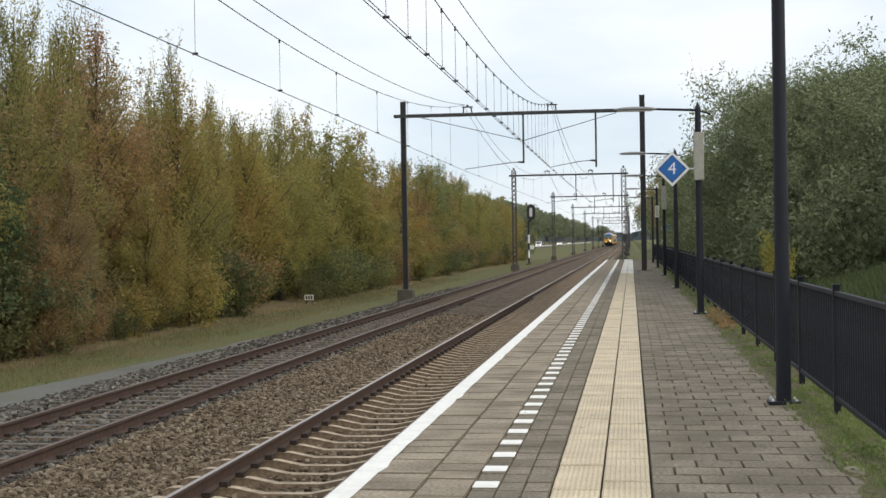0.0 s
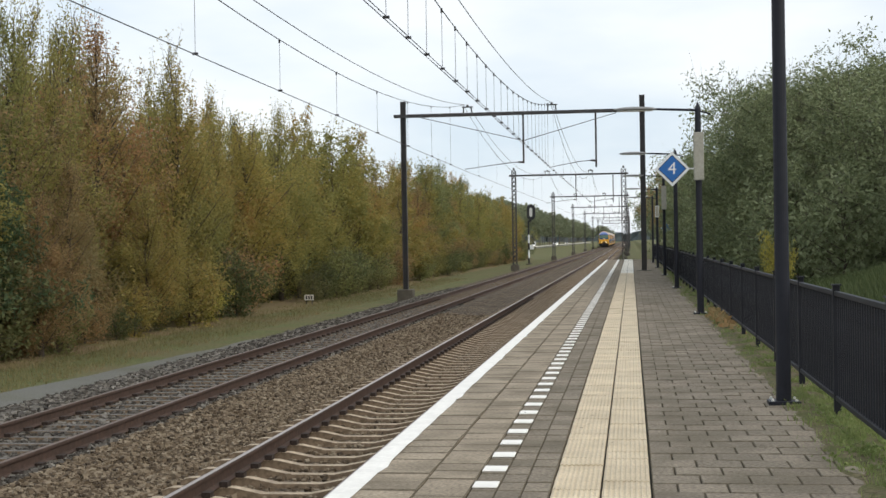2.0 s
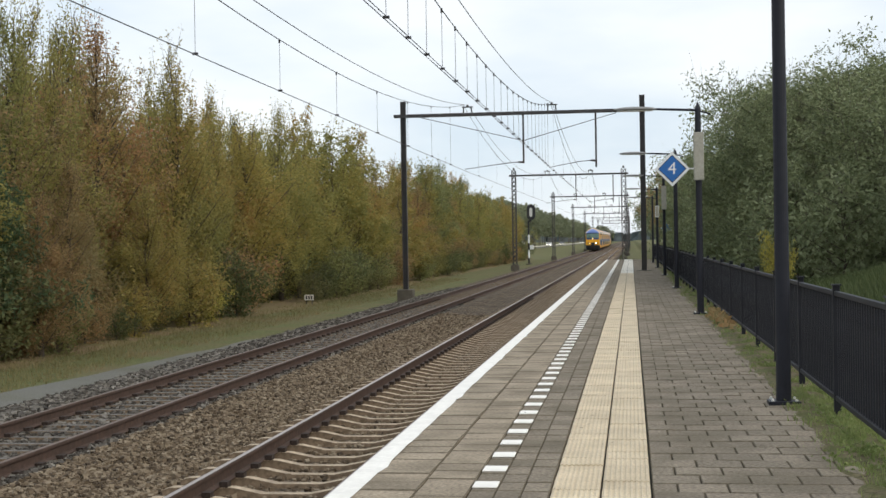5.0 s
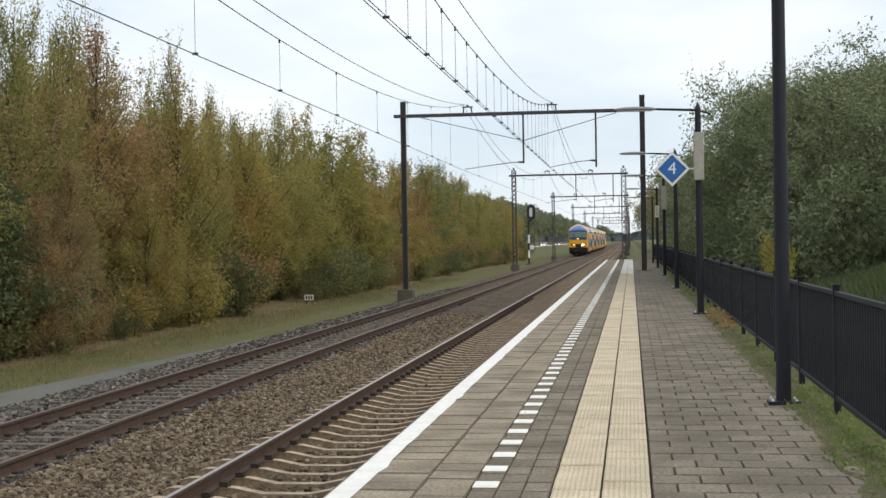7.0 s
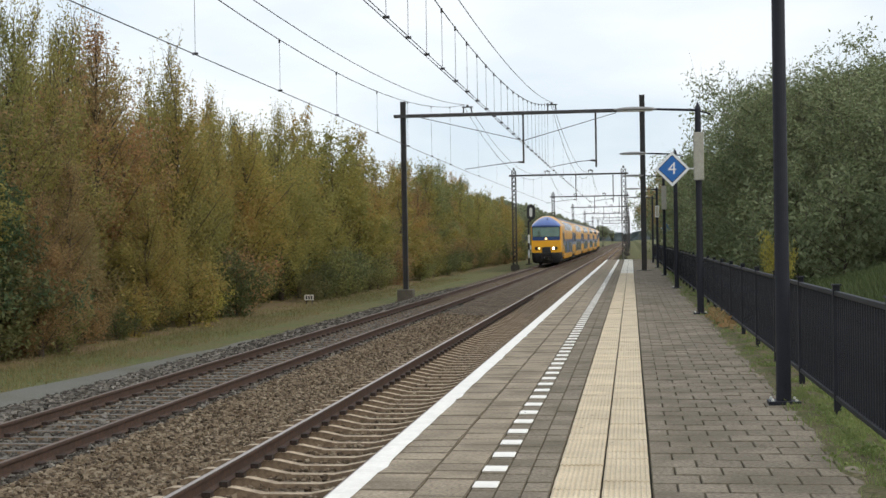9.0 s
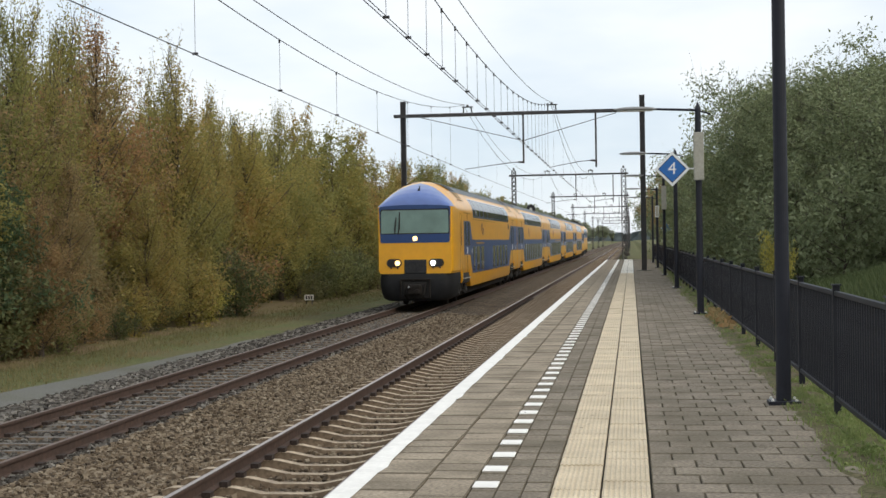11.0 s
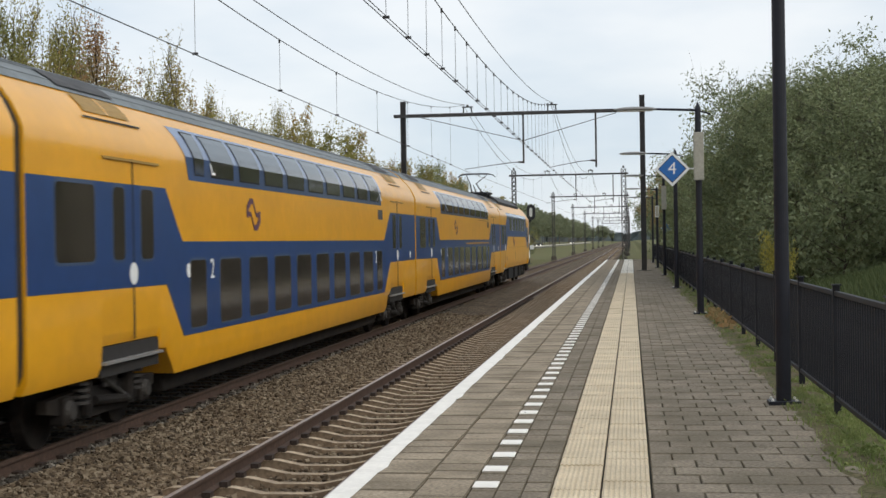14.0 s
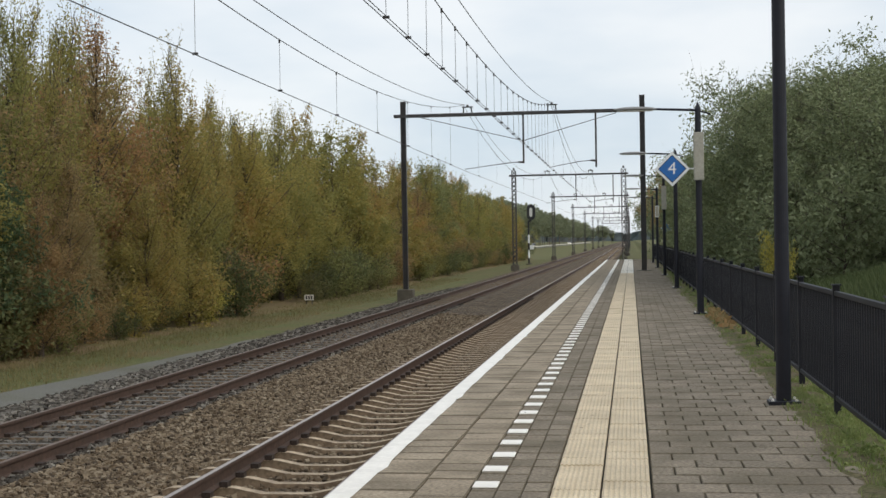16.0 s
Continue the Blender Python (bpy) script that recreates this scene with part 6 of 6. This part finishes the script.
    for a, b2 in zip(rings, rings[1:]):
        for i in range(12):
            bm.faces.new((a[i], a[(i + 1) % 12], b2[(i + 1) % 12], b2[i]))
    bm.faces.new(rings[0])
    bm.faces.new(rings[-1][::-1])
    for f in bm.faces:
        f.smooth = True
    bmesh.ops.recalc_face_normals(bm, faces=bm.faces)
    crisp(part("front_apron", bm, M["skirt"], root, "dark grey front apron"), 40)
    bm = bmesh.new()
    box(bm, -0.5, 0.5, -0.64, -0.4, 0.34, 0.98, 0.03)
    part("coupler_recess", bm, M["rubber"], root)
    bm = bmesh.new()
    for sx in (-0.52, 0.52):
        box(bm, sx - 0.03, sx + 0.03, -0.72, -0.5, 0.34, 1.0, 0.015)
    box(bm, -0.55, 0.55, -0.70, -0.5, 0.98, 1.04, 0.015)
    part("coupler_frame", bm, M["under"], root)
    bm = bmesh.new()
    box(bm, -0.26, 0.26, -1.0, -0.6, 0.48, 0.84, 0.06)
    rod(bm, (-0.12, -1.0, 0.74), (-0.12, -1.06, 0.74), 0.07, 0.05, 12)
    rod(bm, (0.12, -1.0, 0.60), (0.12, -1.06, 0.60), 0.09, 0.07, 12)
    for sx in (-0.38, 0.38):
        rod(bm, (sx, -0.62, 0.86), (sx * 0.9, -0.86, 0.5), 0.035, 0.03, 8)
        rod(bm, (sx * 0.9, -0.86, 0.5), (sx * 0.7, -0.7, 0.3), 0.03, 0.03, 8)
    part("coupler", bm, M["under"], root, "black automatic coupler")
    bm = bmesh.new()
    rod(bm, (-0.16, -1.04, 0.76), (-0.16, -1.075, 0.76), 0.04, 0.03, 10)
    part("coupler_pin", bm, M["step"], root, "bare steel coupling pin")
    for s in (-1, 1):
        blue_panel(root, [(2.44, 1.84), (2.44, 3.12), (4.5, 3.12), (5.2, 2.40), (L - 5.15, 2.40), (L - 4.2, 3.12), (L - 0.13, 3.12), (L - 0.13, 1.84), (L - 4.25, 1.83), (L - 5.2, 1.08), (5.2, 1.08), (4.5, 1.82)], s)
        deck_windows(root, s, L, CAB_LOW)
        door(root, 3.5, s)
        door(root, L - 3.1, s, -1)
        emblem(root, 9.0, 2.84, s)
        roof_hatch(root, 2.4, s)
        roof_hatch(root, L - 2.9, s)
        bm = bmesh.new()
        skin(bm, 1.45, 1.62, 2.2, 3.05, 0.01, s)
        part("cab_door_handrail", bm, M["black"], root)
        bm = bmesh.new()
        box(bm, s * 1.404 - 0.004, s * 1.404 + 0.004, 1.28, 1.30, 1.25, 3.4)
        box(bm, s * 1.404 - 0.004, s * 1.404 + 0.004, 1.78, 1.80, 1.25, 3.4)
        part("cab_door_seam", bm, M["brownvent"], root)
        bm = bmesh.new()
        skin(bm, L - 5.9, L - 5.3, 2.92, 3.16, 0.01, s)
        part("display", bm, M["machine"], root)
        bm = bmesh.new()
        box(bm, s * 1.406 - 0.005, s * 1.406 + 0.005, 6.7, 9.6, 2.24, 2.29)
        part("class_stripe", bm, M["yellow"], root, "yellow first class stripe")
        bm = bmesh.new()
        box(bm, s * 1.41 - 0.01, s * 1.41 + 0.01, 5.5, 14.5, 3.19, 3.215)
        part("gutter", bm, M["brownvent"], root)
        for y in (5.05, L - 1.05):
            bm = bmesh.new()
            rod(bm, (s * 1.404, y, 1.97), (s * 1.411, y, 1.97), 0.1, 0.1, 14)
            part("round_sign", bm, M["white_sign"], root)
        for t, y, z in (("1", 6.45, 1.98), ("1", 6.48, 3.5), ("2", 20.0, 1.98), ("2", 20.9, 3.5)):
            number(root, t, y, z, s)
    for y in (3.2, L - 2.9):
        bogie(root, y)
    return root


def motor_coach():
    L = 19.5
    root = thing("train_motor_coach", "yellow and blue motor coach with a raised pantograph", "train coach", "coaches of the train")
    st = [(0.1, 0.80, 1, 1), (2.15, 0.80, 1, 1), (2.19, 1.15, 1, 1), (3.1, 1.15, 1, 1), (3.14, 0.95, 1, 1), (17.2, 0.95, 1, 1), (17.24, 1.15, 1, 1), (17.95, 1.15, 1, 1), (18.0, 0.95, 1, 1), (18.3, 0.95, 1, 0.92), (18.9, 0.95, 0.99, 0.72), (19.3, 0.95, 0.975, 0.42), (19.5, 0.95, 0.94, 0.12)]
    crisp(part("body", shell(st), M["yellow"], root, "glossy yellow painted coach body"))
    roof_part(root, 0.3, 3.4)
    # raised grey machine roof with louvres
    bm = bmesh.new()
    run(bm, [(1.02, 4.12), (1.02, 4.32), (0.9, 4.42), (0.45, 4.68), (0.0, 4.72), (-0.45, 4.68), (-0.9, 4.42), (-1.02, 4.32), (-1.02, 4.12)], 3.4, 15.5)
    part("machine_roof", bm, M["machine"], root, "raised grey machine roof")
    for s in (-1, 1):
        for i in range(13):
            bm = bmesh.new()
            box(bm, s * 1.025 - 0.012, s * 1.025 + 0.012, 3.6 + i * 0.9, 4.35 + i * 0.9, 4.17, 4.3)
            part("roof_louvre", bm, M["louvre"], root)
        blue_panel(root, [(0.11, 1.84), (0.11, 3.12), (3.25, 3.12), (3.6, 3.42), (16.5, 3.42), (16.9, 3.12), (18.15, 3.12), (18.15, 1.88), (17.2, 1.88), (16.25, 2.55), (4.1, 2.55), (3.35, 1.88)], s)
        bm = bmesh.new()
        skin(bm, 3.62, 16.5, 3.415, 3.76, 0.006, s)
        part("blue_top_band", bm, M["gloss_blue"], root)
        pane(root, 0.95, 1.98, 2.17, 3.07, s, name="side_window")
        for a, b in ((2.35, 2.62), (2.72, 3.0)):
            pane(root, a, b, 2.18, 3.07, s, name="door_window")
        for i in range(6):
            a = (5.2, 7.2, 9.05, 10.95, 12.6, 14.1)[i]
            pane(root, a, a + (1.35, 1.4, 1.3, 1.2, 1.2, 1.15)[i], 2.87, 3.54, s)
        pane(root, 16.0, 16.5, 3.15, 3.42, s, name="cab_window")
        pane(root, 17.2, 17.9, 2.25, 3.08, s, name="door_window")
        bm = bmesh.new()
        skin(bm, 18.75, 18.95, 2.2, 3.05, 0.01, s)
        part("cab_handrail", bm, M["black"], root)
        emblem(root, 7.8, 2.30, s)
        roof_hatch(root, 1.6, s)
        for y, z0, z1 in ((3.45, 1.35, 1.55), (8.45, 1.35, 1.75), (14.5, 1.3, 1.65)):
            bm = bmesh.new()
            skin(bm, y, y + 0.3, z0, z1, 0.008, s)
            part("side_grille", bm, M["brownvent"], root)
        bm = bmesh.new()
        box(bm, s * 1.402 - 0.004, s * 1.402 + 0.004, 4.6, 16.8, 1.985, 2.0)
        box(bm, s * 1.402 - 0.004, s * 1.402 + 0.004, 2.66, 2.69, 1.17, 3.4)
        box(bm, s * 1.402 - 0.004, s * 1.402 + 0.004, 17.5, 17.53, 1.17, 3.4)
        box(bm, s * 1.402 - 0.004, s * 1.402 + 0.004, 4.0, 16.8, 1.12, 1.13)
        part("panel_seam", bm, M["brownvent"], root)
        bm = bmesh.new()
        rod(bm, (s * 1.404, 2.67, 2.0), (s * 1.411, 2.67, 2.0), 0.14, 0.14, 18)
        part("round_sign", bm, M["white_sign"], root)
        for t, y in (("2", 6.9), ("2", 13.9)):
            number(root, t, y, 2.98, s)
        bm = bmesh.new()
        box(bm, min(s * 1.0, s * 1.43), max(s * 1.0, s * 1.43), 2.15, 3.12, 0.93, 0.965)
        part("door_step", bm, M["step"], root, "steel door step")
        for y0, y1 in ((5.6, 8.4), (9.3, 11.2), (12.2, 13.2)):
            bm = bmesh.new()
            box(bm, min(s * 0.7, s * 1.3), max(s * 0.7, s * 1.3), y0, y1, 0.35, 0.93, 0.03)
            part("equipment_case", bm, M["skirt"], root)
        bm = bmesh.new()
        rod(bm, (s * 0.88, 19.4, 1.0), (s * 0.88, 19.85, 1.0), 0.09, 0.09, 10)
        rod(bm, (s * 0.88, 19.85, 1.0), (s * 0.88, 19.9, 1.0), 0.24, 0.22, 16)
        part("buffer", bm, M["under"], root)
    bm = bmesh.new()
    box(bm, -1.1, 1.1, 3.2, 17.1, 0.55, 0.94)
    box(bm, -1.3, 1.3, 18.2, 19.55, 0.5, 0.98, 0.05)
    part("underframe", bm, M["under"], root)
    for y in (3.4, 15.6):
        bogie(root, y)
    part("gangway", shell([(-0.13, 0.9, 0.972, 0.96), (0.12, 0.9, 0.972, 0.96)]), M["rubber"], root)
    # end face
    bm = bmesh.new()
    extrude_xy(bm, [(-1.1, 2.55), (1.1, 2.55), (1.12, 3.4), (-1.12, 3.4)], 0, 0.012)
    part("end_window", bm, M["shield"], root).matrix_basis = pose(0, 19.5, 0, 90, 0, 180)
    # pantograph
    bm = bmesh.new()
    box(bm, -0.75, 0.75, 1.2, 3.1, 4.66, 4.74)
    for x in (-0.6, 0.6):
        for y in (1.4, 2.9):
            rod(bm, (x, y, 4.5), (x, y, 4.68), 0.07, 0.07, 8)
    base = part("pantograph_base", bm, M["louvre"], root, "dark pantograph base on insulators")
    bm = bmesh.new()
    for s in (-1, 1):
        rod(bm, (s * 0.25, 2.9, 4.76), (s * 0.15, 1.25, 5.16), 0.035, 0.03, 8)
        rod(bm, (s * 0.15, 1.25, 5.16), (s * 0.5, 2.8, 5.62), 0.025, 0.02, 8)
    rod(bm, (0, 2.6, 4.76), (0, 1.3, 5.09), 0.025, 0.025, 8)
    part("pantograph_arm", bm, M["louvre"], base)
    for y in (2.62, 2.98):
        bm = bmesh.new()
        rod(bm, (-0.55, y, 5.70), (0.55, y, 5.70), 0.03, 0.03, 8)
        for s in (-1, 1):
            rod(bm, (s * 0.55, y, 5.70), (s * 0.78, y, 5.66), 0.025, 0.02, 8)
            rod(bm, (s * 0.78, y, 5.66), (s * 0.93, y, 5.54), 0.02, 0.015, 8)
            rod(bm, (s * 0.5, 2.8, 5.62), (s * 0.5, y, 5.70), 0.015, 0.015, 6)
        part("contact_strip", bm, M["louvre"], base)
    return root


def motions():
    """The train runs through at an even speed, and the cars drive along the road."""
    front = cab_coach()
    mid = deck_coach("yellow double-deck coach with blue window bands")
    first = deck_coach("yellow double-deck coach with a first class stripe", True)
    mids = [(mid, 27.0), (first, 53.4), (copy_thing(mid, pose(0, 0, 0)), 79.8), (copy_thing(first, pose(0, 0, 0)), 106.2)]
    train = [(front, 0.0)] + mids + [(motor_coach(), 27.0 + 26.4 * 4)]
    for ob, off in train:
        rows = [(t, 0.0) for t in (0, 2, 4, 6, 8, 10, 11)] + [(11.5, 0.45), (12, 0.0), (12.5, 0.08), (13, -0.55), (13.5, 0.0), (14, -0.25), (14.5, 0.55), (15, 0.0), (15.5, 0.95), (16, 0.9)]
        walk(ob, [(t, pose(T2, NOSE_AT - SPEED * (t - 12.3) + off + late, RAIL)) for t, late in rows])
    for ob, y0, v in CARS:
        walk(ob, [(t, pose(-27.9, y0 - v * t, -0.70)) for t in range(0, 17, 4)])


motions()
